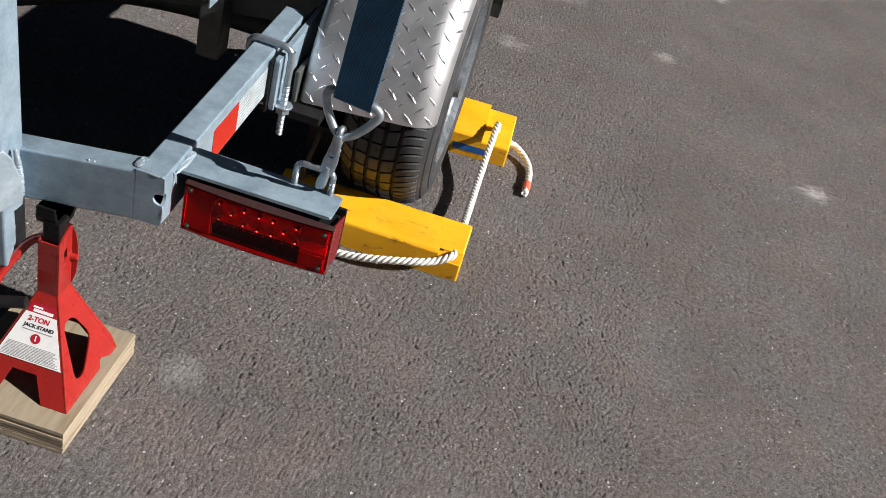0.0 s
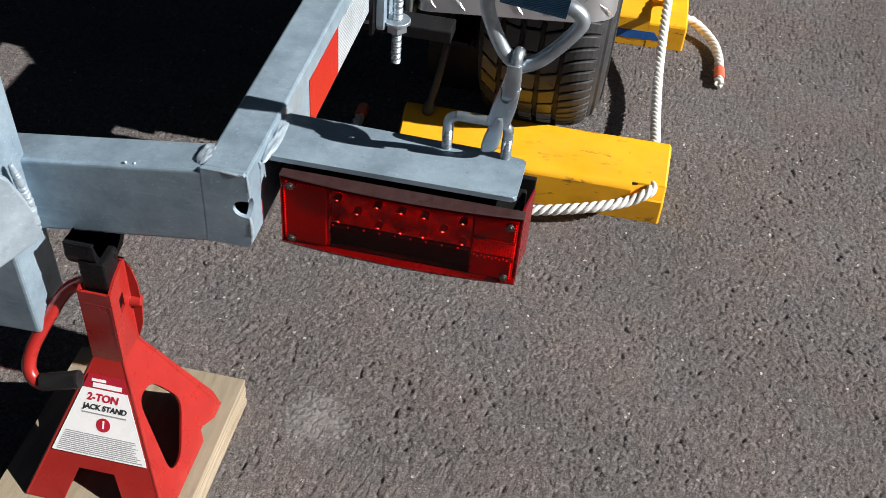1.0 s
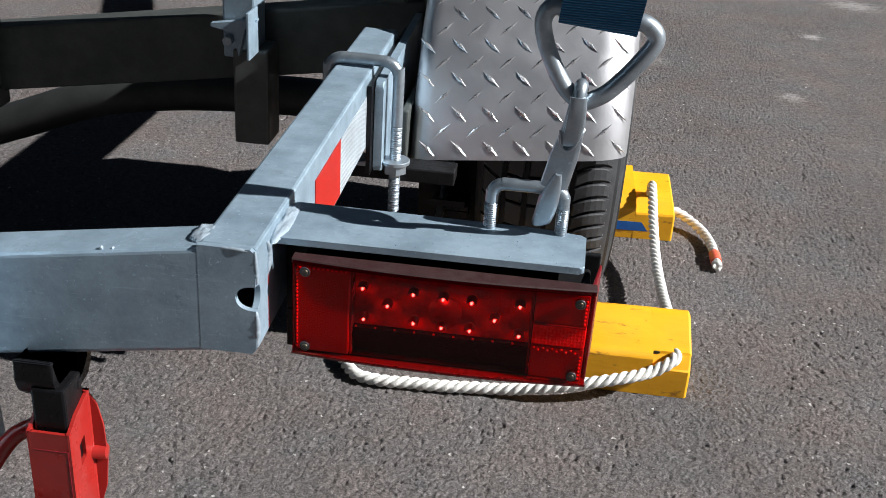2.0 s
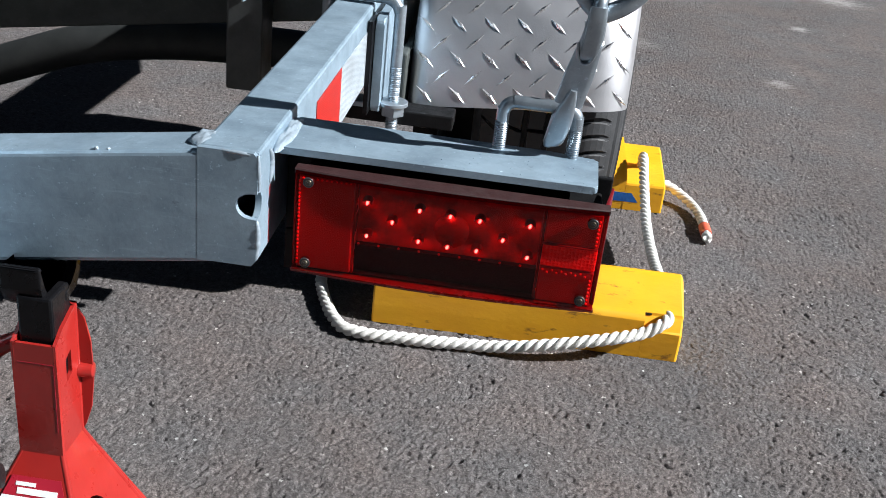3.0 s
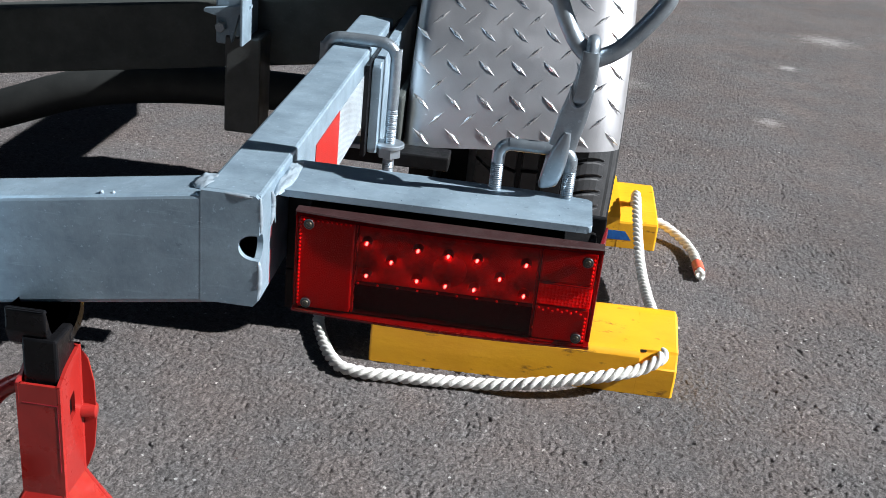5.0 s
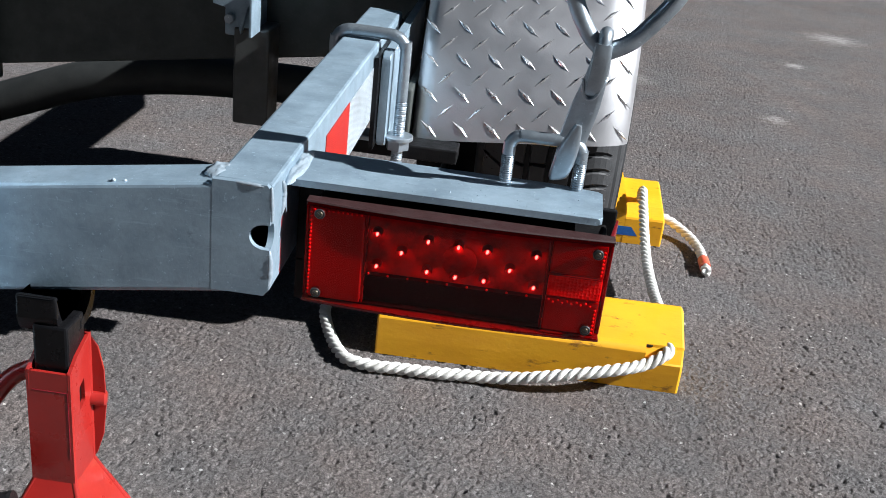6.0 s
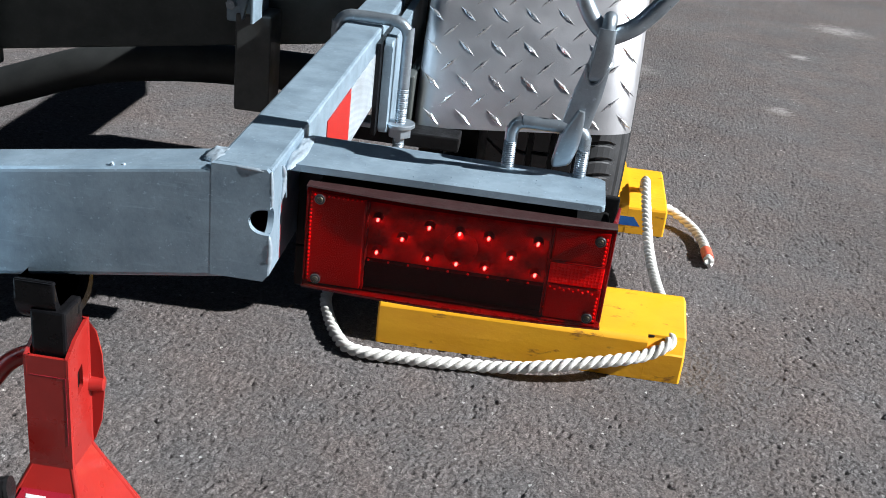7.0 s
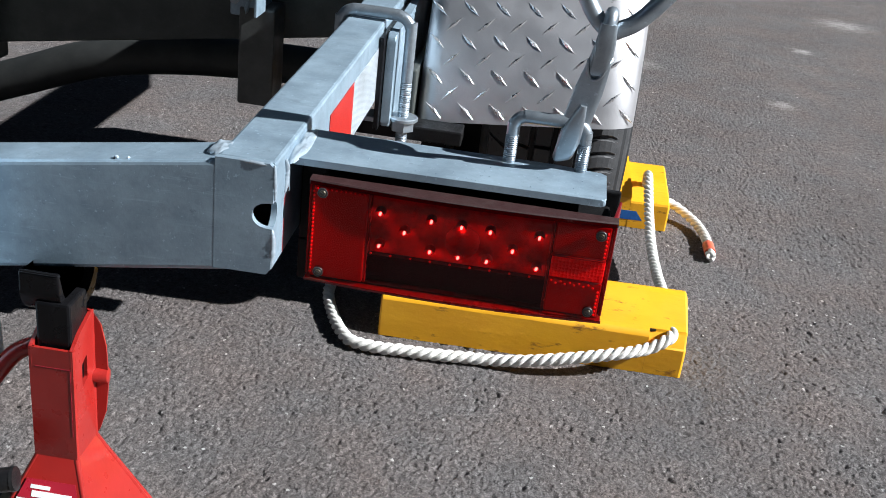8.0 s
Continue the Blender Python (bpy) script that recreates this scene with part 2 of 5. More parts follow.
TREAD_ALU = surface("tread_plate_aluminium", (0.58, 0.58, 0.60), (0.66, 0.66, 0.68), 18, 0.44, 0.9, 0.15, 500, (0.54, 0.54, 0.56), 9, rough_var=0.05)
ALU_RAISED = surface("tread_plate_raised", (0.72, 0.72, 0.73), (0.82, 0.82, 0.83), 60, 0.28, 0.95, 0.1)
RUBBER = surface("tyre_rubber", (0.010, 0.010, 0.011), (0.018, 0.018, 0.019), 60, 0.36, 0, 0.5, 300, (0.030, 0.030, 0.030), 22, (0.6, 0.85))
# Same rubber at the groove bottom, with the shade put into its colour.
SHADED_GROOVE = surface("shaded_groove_rubber", (0.005, 0.005, 0.005), (0.009, 0.009, 0.009), 60, 0.7, 0, 0.3)
RIM_STEEL = surface("rim_steel", (0.13, 0.15, 0.17), (0.22, 0.24, 0.27), 40, 0.3, 0.5, 0.1)
SIDEWALL = surface("tyre_sidewall", (0.022, 0.023, 0.025), (0.040, 0.041, 0.044), 50, 0.66, 0, 0.3, 300, (0.065, 0.066, 0.070), 20, (0.55, 0.8))
BLACK_STEEL = surface("black_steel", (0.003, 0.003, 0.004), (0.008, 0.008, 0.009), 60, 0.32, 0.0, 0.3, 250, (0.022, 0.020, 0.017), 60, (0.70, 0.78))
BLACK_STEEL.node_tree.nodes["Principled BSDF"].inputs["Specular IOR Level"].default_value = 0.18
RED_PAINT = surface("red_enamel", (0.27, 0.014, 0.011), (0.33, 0.018, 0.014), 30, 0.32, 0.0, 0.2, 90, (0.21, 0.010, 0.008), 16, (0.58, 0.78), coat=0.35)
YELLOW = surface("yellow_painted_wood", (0.72, 0.33, 0.006), (0.82, 0.42, 0.010), 14, 0.46, 0, 0.3, 130, (0.30, 0.13, 0.014), 42, (0.615, 0.70), (0.6, 1.6, 1.6))
BLUE_PAINT = surface("blue_paint_mark", (0.010, 0.085, 0.33), (0.020, 0.13, 0.42), 60, 0.5, 0, 0.4, 200)
ROPE_WHITE = surface("white_rope", (0.60, 0.58, 0.54), (0.80, 0.79, 0.75), 60, 0.75, 0, 0.7, 900, (0.50, 0.46, 0.40), 16, (0.6, 0.8), sheen=0.2)
ORANGE_TAPE = surface("orange_tape", (0.62, 0.10, 0.05), (0.74, 0.16, 0.09), 60, 0.45, 0, 0.3, 200)
PLY_FACE = surface("plywood_face", (0.22, 0.180, 0.125), (0.30, 0.250, 0.178), 22, 0.7, 0, 0.4, 160, (0.19, 0.135, 0.08), 9, (0.56, 0.72), (6, 0.7, 1))
PLY_EDGE = surface("plywood_edge", (0.20, 0.155, 0.10), (0.46, 0.38, 0.28), 18, 0.75, 0, 0.8, 160, (0.20, 0.13, 0.07), 40, (0.6, 0.75), (0.5, 0.5, 14))
RED_LENS = tinted_lens()
LENS_RIM = surface("red_plastic", (0.12, 0.005, 0.008), (0.17, 0.008, 0.011), 40, 0.3, 0, 0.2)
REFLEX_RED = reflex("red_reflex", (0.27, 0.016, 0.016), (0.30, 0.019, 0.019), 0.0, 0.3, 900, 0.08)
CUP_RED = surface("dark_red_cup", (0.090, 0.007, 0.007), (0.14, 0.010, 0.010), 60, 0.6)
TRAY_RED = surface("red_lamp_tray", (0.18, 0.012, 0.012), (0.42, 0.026, 0.026), 70, 0.35, 0.1, 0.2, 200, (0.03, 0.004, 0.004), 30, (0.5, 0.7))
CLEAR_RED = reflex("red_clear_prism", (0.85, 0.04, 0.04), (0.98, 0.09, 0.09), 0.1, 0.14, 420, 0.5)
DUSTY_RIM = surface("dusty_red_rim", (0.020, 0.004, 0.004), (0.034, 0.010, 0.010), 90, 0.65, 0, 0.3, 400, (0.034, 0.016, 0.015), 30, (0.5, 0.7))
HOUSING = surface("black_plastic", (0.008, 0.008, 0.009), (0.014, 0.014, 0.014), 60, 0.4, 0, 0.3)
HOUSING.node_tree.nodes["Principled BSDF"].inputs["Specular IOR Level"].default_value = 0.12
LED_DIE = glowing("led_die", (1.0, 0.6, 0.5), 20.0)
BRASS = surface("screw_steel", (0.08, 0.065, 0.048), (0.13, 0.11, 0.085), 200, 0.35, 0.9)
TAPE_RED = reflex("tape_red", (0.34, 0.010, 0.006), (0.43, 0.015, 0.008), 0.0, 0.45, 500, 0.5)
TAPE_WHITE = ribbed("tape_white", (0.33, 0.38, 0.42), (0.50, 0.56, 0.61), "DIAGONAL", 150, 0.3)
BLUE_WEB = ribbed("blue_webbing", (0.002, 0.070, 0.175), (0.004, 0.135, 0.30), "Z", 190, 0.75)
LABEL_WHITE = surface("label_white", (0.78, 0.78, 0.78), (0.84, 0.84, 0.84), 30, 0.3, 0, 0.05)
LABEL_RED = surface("label_red", (0.33, 0.012, 0.028), (0.38, 0.016, 0.033), 30, 0.3)
INK_RED = surface("ink_red", (0.40, 0.014, 0.03), (0.44, 0.016, 0.034), 30, 0.35)
INK_BLACK = surface("ink_black", (0.02, 0.02, 0.022), (0.03, 0.03, 0.03), 30, 0.4)
INK_GREY = surface("ink_grey", (0.26, 0.26, 0.28), (0.32, 0.32, 0.34), 30, 0.4)


# ---- mesh helpers ----
def part(name, bm, material, parent=None, label="", smooth=False):
    """Link a bmesh as one mesh object under a thing or a part."""
    me = bpy.data.meshes.new(name)
    bmesh.ops.recalc_face_normals(bm, faces=bm.faces)
    if smooth:
        for f in bm.faces:
            f.smooth = True
        for e in bm.edges:
            if len(e.link_faces) == 2 and e.calc_face_angle(0) > 0.7:
                e.smooth = False
        if len(bm.faces) < 600:
            for f in bm.faces:
                f.smooth = f.calc_area() < 0.0002
    bm.to_mesh(me)
    bm.free()
    for mm in material if isinstance(material, (list, tuple)) else (material,):
        me.materials.append(mm)
    ob = new(name, me)
    if parent is not None:
        ob.parent = parent
        if parent.parent is None:
            ob.matrix_parent_inverse = Matrix.Translation(-parent.location)
    if label:
        tagged(ob, label)
    return ob


def thing(name, base, label, category, group="", kind=""):
    ob = new(name)
    ob.empty_display_size = 0.05
    ob.location = base
    return tagged(ob, label, category, group, kind)


def add_box(bm, lo, hi, bevel=0.0, seg=2, m=None, mat=0):
    c = [(a + b) / 2 for a, b in zip(lo, hi)]
    s = [abs(b - a) for a, b in zip(lo, hi)]
    sub = bmesh.new()
    bmesh.ops.create_cube(sub, size=1, matrix=Matrix.Translation(c) @ Matrix.Diagonal((*s, 1)))
    if bevel:
        bmesh.ops.bevel(sub, geom=sub.edges[:], offset=bevel, segments=seg, affect="EDGES", profile=0.5)
    if m is not None:
        sub.transform(m)
    return join(bm, sub, mat)


def join(bm, sub, mat=0):
    """Append one bmesh to another."""
    sub.verts.ensure_lookup_table()
    vs = [bm.verts.new(v.co) for v in sub.verts]
    sub.verts.index_update()
    for f in sub.faces:
        try:
            g = bm.faces.new([vs[v.index] for v in f.verts])
            g.material_index = mat if mat else f.material_index
            g.smooth = f.smooth
        except ValueError:
            pass
    sub.free()
    return bm


def box(lo, hi, bevel=0.0, seg=2, m=None):
    return add_box(bmesh.new(), lo, hi, bevel, seg, m)


def prism(profile, axis, a, b, bevel=0.0, seg=1, m=None):
    """A polygon (in the two other axes, in order) drawn out along one axis."""
    bm = bmesh.new()
    put = {"x": lambda p, t: (t, p[0], p[1]), "y": lambda p, t: (p[0], t, p[1]), "z": lambda p, t: (p[0], p[1], t)}[axis]
    v0 = [bm.verts.new(put(p, a)) for p in profile]
    v1 = [bm.verts.new(put(p, b)) for p in profile]
    bm.faces.new(v0), bm.faces.new(v1[::-1])
    n = len(profile)
    for i in range(n):
        bm.faces.new((v0[i], v0[(i + 1) % n], v1[(i + 1) % n], v1[i]))
    if bevel:
        bmesh.ops.bevel(bm, geom=bm.edges[:], offset=bevel, segments=seg, affect="EDGES", profile=0.5)
    if m is not None:
        bm.transform(m)
    return bm


def spline(points, step):
    """Catmull-Rom through the points, sampled about every step metres."""
    p = [Vector(q) for q in points]
    p = [p[0] * 2 - p[1]] + p + [p[-1] * 2 - p[-2]]
    out = []
    for i in range(1, len(p) - 2):
        a, b, c, d = p[i - 1 : i + 3]
        n = max(1, round((c - b).length / step))
        for k in range(n):
            t = k / n
            out.append(0.5 * (2 * b + (c - a) * t + (2 * a - 5 * b + 4 * c - d) * t * t + (3 * b - a - 3 * c + d) * t**3))
    return out + [p[-2]]


def frames_along(path, closed=False):
    """Turning-free cross axes along a path."""
    n = len(path)
    tan = []
    for i in range(n):
        a = path[i - 1] if (i or closed) else path[0]
        b = path[(i + 1) % n] if (i < n - 1 or closed) else path[-1]
        tan.append((b - a).normalized())
    side = tan[0].orthogonal().normalized()
    out = []
    for t in tan:
        side = (side - t * side.dot(t)).normalized()
        out.append((side, t.cross(side)))
    return out


def sweep(path, radius, sides=10, closed=False, bm=None, flat=1.0, mat=0):
    """A round (or flattened) rod along a path; radius may be a function of the share of the way."""
    bm = bm or bmesh.new()
    path = [Vector(q) for q in path]
    rings = []
    n = len(path)
    for i, (p, (s, u)) in enumerate(zip(path, frames_along(path, closed))):
        r = radius(i / max(1, n - 1)) if callable(radius) else radius
        rings.append([bm.verts.new(p + s * (r * math.cos(a)) + u * (r * flat * math.sin(a)))
                      for a in (2 * math.pi * k / sides for k in range(sides))])
    for i in range(n if closed else n - 1):
        a, b = rings[i], rings[(i + 1) % n]
        for k in range(sides):
            f = bm.faces.new((a[k], a[(k + 1) % sides], b[(k + 1) % sides], b[k]))
            f.smooth, f.material_index = True, mat
    if not closed:
        bm.faces.new(rings[0][::-1]).material_index = mat
        bm.faces.new(rings[-1]).material_index = mat
    return bm


def turned(profile, centre, axis, sides=32, bm=None, ring=False):
    """A profile of (along, radius) turned about an axis through centre."""
    bm = bm or bmesh.new()
    axis = Vector(axis).normalized()
    s = axis.orthogonal().normalized()
    u = axis.cross(s)
    c = Vector(centre)
    rings = []
    for along, r in profile:
        rings.append([bm.verts.new(c + axis * along + s * (r * math.cos(a)) + u * (r * math.sin(a)))
                      for a in (2 * math.pi * k / sides for k in range(sides))])
    for a, b in zip(rings, rings[1:] + rings[:1] if ring else rings[1:]):
        for k in range(sides):
            bm.faces.new((a[k], a[(k + 1) % sides], b[(k + 1) % sides], b[k])).smooth = True
    if not ring:
        bm.faces.new(rings[0][::-1]), bm.faces.new(rings[-1])
    return bm


def sheet(outline, holes, place, thickness, inside=None):
    """A flat sheet with holes: outlines in (u, v), laid out by place(u, v), with thickness."""
    bm = bmesh.new()
    edges = []
    for loop in [outline, *holes]:
        vs = [bm.verts.new((u, v, 0)) for u, v in loop]
        edges += [bm.edges.new((vs[i], vs[(i + 1) % len(vs)])) for i in range(len(vs))]
    bmesh.ops.triangle_fill(bm, use_beauty=True, use_dissolve=False, edges=edges, normal=(0, 0, 1))
    rim = [e for e in bm.edges if len(e.link_faces) == 1]
    for v in bm.verts:
        v.co = Vector(place(v.co.x, v.co.y))
    bm.normal_update()
    n = Vector()
    for f in bm.faces:
        n += f.normal * f.calc_area()
    n.normalize()
    if inside is not None and n.dot(bm.verts[:][0].co - Vector(inside)) < 0:
        n.negate()
    twin = {v: bm.verts.new(v.co - n * thickness) for v in list(bm.verts)}
    for f in list(bm.faces):
        bm.faces.new([twin[v] for v in reversed(f.verts)])
    for e in rim:
        a, b = e.verts
        bm.faces.new((a, b, twin[b], twin[a]))
    return bm


def oval(cu, cv, ru, rv, n=16, power=2.0):
    out = []
    for k in range(n):
        a = 2 * math.pi * k / n
        c, s = math.cos(a), math.sin(a)
        out.append((cu + ru * math.copysign(abs(c) ** (2 / power), c), cv + rv * math.copysign(abs(s) ** (2 / power), s)))
    return out


def rounded(points, r, n=4):
    """A polygon with its corners rounded."""
    out = []
    m = len(points)
    for i in range(m):
        p, a, b = Vector(points[i]), Vector(points[i - 1]), Vector(points[(i + 1) % m])
        q0 = p + (a - p).normalized() * min(r, (a - p).length / 2.2)
        q1 = p + (b - p).normalized() * min(r, (b - p).length / 2.2)
        for k in range(n + 1):
            t = k / n
            out.append(tuple(q0 * (1 - t) ** 2 + p * 2 * t * (1 - t) + q1 * t * t))
    return out


def letters(text, size, m, material, parent, name="lettering", bold=0.035, slant=0.0):
    cu = bpy.data.curves.new("lettering", "FONT")
    cu.body, cu.size, cu.align_x, cu.align_y = text, size, "CENTER", "CENTER"
    cu.extrude, cu.offset, cu.shear = 0.0001, size * bold, slant
    ob = bpy.data.objects.new("lettering", cu)
    scene.collection.objects.link(ob)
    me = bpy.data.meshes.new_from_object(ob.evaluated_get(bpy.context.evaluated_depsgraph_get()))
    bpy.data.objects.remove(ob)
    bm = bmesh.new()
    bm.from_mesh(me)
    bpy.data.meshes.remove(me)
    bpy.data.curves.remove(cu)
    bm.transform(m)
    return part(name, bm, material, parent)


def bead(points, r, seed, step=0.0012):
    """A weld bead with low, uneven ripples."""
    rng = random.Random(seed)
    path = [q + Vector((rng.uniform(-1, 1), rng.uniform(-1, 1), rng.uniform(-1, 1))) * r * 0.06 for q in spline(points, step)]
    lumps = [rng.uniform(0.88, 1.1) for _ in path]
    n = len(path)
    return sweep(path, lambda t: r * lumps[min(n - 1, round(t * (n - 1)))] * (0.35 + 0.7 * math.sin(math.pi * min(1, max(0, t))) ** 0.4), 10)


# ---- ground ----
def ground_sheet():
    """One sheet to the horizon, with the aggregate as real relief near the trailer."""
    def axis(lo, fine_lo, fine_hi, hi, fine, mid, far):
        mids_lo = np.arange(lo, fine_lo, mid)
        mids_hi = np.arange(fine_hi, hi, mid)
        out, step, x = [], mid, hi
        while x < far:
            x += step
            step *= 1.28
            out.append(x)
        neg = [lo + hi - v for v in out[::-1]]
        return np.concatenate([neg, mids_lo, np.arange(fine_lo, fine_hi, fine), mids_hi, [hi], out])

    xs = axis(-0.95, -0.40, 0.72, 1.60, 0.00155, 0.0036, 600)
    ys = axis(-0.25, 0.04, 0.74, 2.60, 0.00155, 0.0036, 600)
    gx, gy = np.meshgrid(xs, ys)
    rng = np.random.RandomState(7)
    z = np.zeros_like(gx)
    near = (gx > -1.1) & (gx < 1.75) & (gy > -0.4) & (gy < 2.75)
    px, py = gx[near], gy[near]

    def stones(cell, steep, low, spread):
        """Rounded stones on a jittered lattice: the highest at each place."""
        nx, ny = int(3.1 / cell) + 4, int(3.4 / cell) + 4
        jx, jy = rng.rand(nx, ny), rng.rand(nx, ny)
        jh, js = low + (1 - low) * rng.rand(nx, ny), 0.6 + spread * rng.rand(nx, ny)
        u, v = (px + 1.2) / cell, (py + 0.5) / cell
        iu, iv = u.astype(int), v.astype(int)
        best = np.zeros_like(px)
        for di in (-1, 0, 1):
            for dj in (-1, 0, 1):
                a, b = np.clip(iu + di, 0, nx - 1), np.clip(iv + dj, 0, ny - 1)
                d2 = ((a + jx[a, b] - u) ** 2 + (b + jy[a, b] - v) ** 2) / js[a, b] ** 2
                best = np.maximum(best, jh[a, b] * np.clip(1 - d2, 0, None) ** steep)
        return best

    def cloud(cell):
        """Smooth random field, 0 to 1."""
        nx, ny = int(3.1 / cell) + 4, int(3.4 / cell) + 4
        g = rng.rand(nx, ny)
        u, v = (px + 1.2) / cell, (py + 0.5) / cell
        iu, iv = u.astype(int), v.astype(int)
        a, b = u - iu, v - iv
        a, b = a * a * (3 - 2 * a), b * b * (3 - 2 * b)
        return (g[iu, iv] * (1 - a) + g[iu + 1, iv] * a) * (1 - b) + (g[iu, iv + 1] * (1 - a) + g[iu + 1, iv + 1] * a) * b

    # a rolled, flat-topped surface, open between the stones in ragged clusters
    big = stones(0.0058, 0.42, 0.35, 0.55)
    small = stones(0.0040, 0.5, 0.2, 0.5)
    open_at = np.clip((0.55 * cloud(0.055) + 0.45 * cloud(0.017) - 0.32) / 0.30, 0, 1)
    flat = 0.62 - 0.16 * open_at
    pit = np.clip(1 - np.minimum(big, flat) / flat, 0, 1) * (0.30 + 0.70 * open_at)
    z[near] = 0.0048 - 0.0040 * pit + (0.0014 + 0.0008 * open_at) * (small - 0.5) + 0.0005 * (cloud(0.004) - 0.5) + 0.0008 * (cloud(0.09) - 0.5)
    fade = np.clip(np.minimum.reduce([(gx + 1.05) / 0.1, (1.70 - gx) / 0.1, (gy + 0.35) / 0.1, (2.70 - gy) / 0.1]), 0, 1)
    z = (z - 0.0048) * fade
    ny, nx = gx.shape
    co = np.stack([gx, gy, z], -1).reshape(-1, 3).astype(np.float32)
    idx = np.arange(nx * ny, dtype=np.int32).reshape(ny, nx)
    quads = np.stack([idx[:-1, :-1], idx[:-1, 1:], idx[1:, 1:], idx[1:, :-1]], -1).reshape(-1)
    me = bpy.data.meshes.new("ground")
    nq = len(quads) // 4
    me.vertices.add(len(co))
    me.vertices.foreach_set("co", co.ravel())
    me.loops.add(len(quads))
    me.loops.foreach_set("vertex_index", quads)
    me.polygons.add(nq)
    me.polygons.foreach_set("loop_start", np.arange(0, nq * 4, 4, dtype=np.int32))
    me.update(calc_edges=True)
    me.polygons.foreach_set("use_smooth", np.ones(nq, dtype=bool))
    me.materials.append(ASPHALT)
    return tagged(new("ground", me), "worn grey asphalt with coarse aggregate", "asphalt", kind="structure")


ground_sheet()

# ---- trailer ----
trailer = thing("boat_trailer", (-0.045, 0.3, 0.0), "galvanised steel boat trailer corner with tread-plate fender and red tail light", "trailer")
RX0, RX1, RZ0, RZ1 = -0.064, -0.026, 0.330, 0.406
RY0, RY1 = -0.028, 0.550


def side_rail():
    bm = box((RX0, RY0 + 0.004, RZ1 - 0.005), (RX1, RY1, RZ1), 0.0022)
    add_box(bm, (RX0, RY0 + 0.004, RZ0), (RX1, RY1, RZ0 + 0.005), 0.0022)
    add_box(bm, (RX0, RY0 + 0.004, RZ0 + 0.003), (RX0 + 0.004, RY1, RZ1 - 0.003))
    bite = [(RY0 + 0.004 + 0.0075 * math.cos(a), 0.3705 + 0.0085 * math.sin(a)) for a in (math.pi / 2 - math.pi * k / 8 for k in range(9))]
    side = [(RY0 + 0.004, RZ1 - 0.003), *bite, (RY0 + 0.004, RZ0 + 0.003), (RY1, RZ0 + 0.003), (RY1, RZ1 - 0.003)]
    join(bm, prism(side, "x", RX1 - 0.004, RX1))
    bite = [(RX1 - 0.0135 * math.sin(a) ** 0.7 if 0 < a < math.pi else RX1, 0.3705 + 0.0088 * math.cos(a)) for a in (math.pi * k / 12 for k in range(13))]
    cap = [(RX0, RZ0 - 0.001), (RX1 - 0.003, RZ0 - 0.001), (RX1, RZ0 + 0.003), *bite[::-1], (RX1, RZ1 - 0.003), (RX1 - 0.003, RZ1), (RX0, RZ1)]
    join(bm, prism(cap, "y", RY0, RY0 + 0.0042))
    return bm


part("side_rail", side_rail(), GALV, trailer, smooth=True)

# the rear cross tube drops towards the trailer's middle
drop = Matrix.Translation((RX0, -0.0279, 0.4035)) @ pose(0, 0, 0, 0, -8.5, 0).to_3x3().to_4x4()
part("rear_crossmember", box((-0.186, 0.0, -0.0765), (0.006, 0.038, 0.0), 0.0035, 3, drop), GALV, trailer, smooth=True)
def weld_mound(centre, rx, ry, high, seed, n=18):
    """An uneven cushion of weld metal, sunk at its rim."""
    rng = random.Random(seed)
    lumps = [(rng.uniform(-0.8, 0.8), rng.uniform(-0.8, 0.8), rng.uniform(0.18, 0.42), rng.uniform(0.25, 0.6)) for _ in range(12)]
    bm = bmesh.new()
    rows = []
    for i in range(n + 1):
        row = []
        for k in range(n + 1):
            u, v = 2 * i / n - 1, 2 * k / n - 1
            q = math.hypot(u * math.sqrt(1 - v * v / 2), v * math.sqrt(1 - u * u / 2))
            uu, vv = u * math.sqrt(1 - v * v / 2), v * math.sqrt(1 - u * u / 2)
            h = 0.55 * max(0.0, 1 - q ** 2.4) + sum(w * max(0.0, 1 - math.hypot(uu - a, vv - b) / r) for a, b, r, w in lumps) * max(0.0, 1 - q * q)
            rag = 1 + 0.05 * math.sin(5 * math.atan2(vv, uu) + seed) + rng.uniform(-0.04, 0.04)
            row.append(bm.verts.new((centre[0] + rx * uu * rag, centre[1] + ry * vv * rag, centre[2] + high * h - 0.0012 * (q > 0.97))))
        rows.append(row)
    for a, b in zip(rows, rows[1:]):
        for k in range(n):
            bm.faces.new((a[k], b[k], b[k + 1], a[k + 1])).smooth = True
    return bm


part("weld", weld_mound((-0.0650, -0.006, 0.4042), 0.0090, 0.0150, 0.0030, 21), GALV_WELD, trailer)
part("weld", weld_mound((-0.0235, 0.039, 0.3970), 0.0065, 0.034, 0.0042, 22, 24), GALV_WELD, trailer)
for pts, r in (([(-0.0262, -0.027, 0.405), (-0.0255, -0.0265, 0.385), (-0.026, -0.0262, 0.381)], 0.0014),
               ([(-0.0262, -0.0265, 0.361), (-0.0255, -0.0265, 0.35), (-0.0265, -0.026, 0.333)], 0.0020),
               ([(-0.050, -0.027, 0.4055), (-0.036, -0.0275, 0.4052), (-0.028, -0.0265, 0.4045)], 0.0012),
               ([(-0.0258, 0.0, 0.400), (-0.0258, 0.004, 0.39), (-0.0262, 0.002, 0.376)], 0.0022)):
    part("weld", bead(pts, r, round(r * 1e5)), GALV_WELD, trailer, smooth=True)

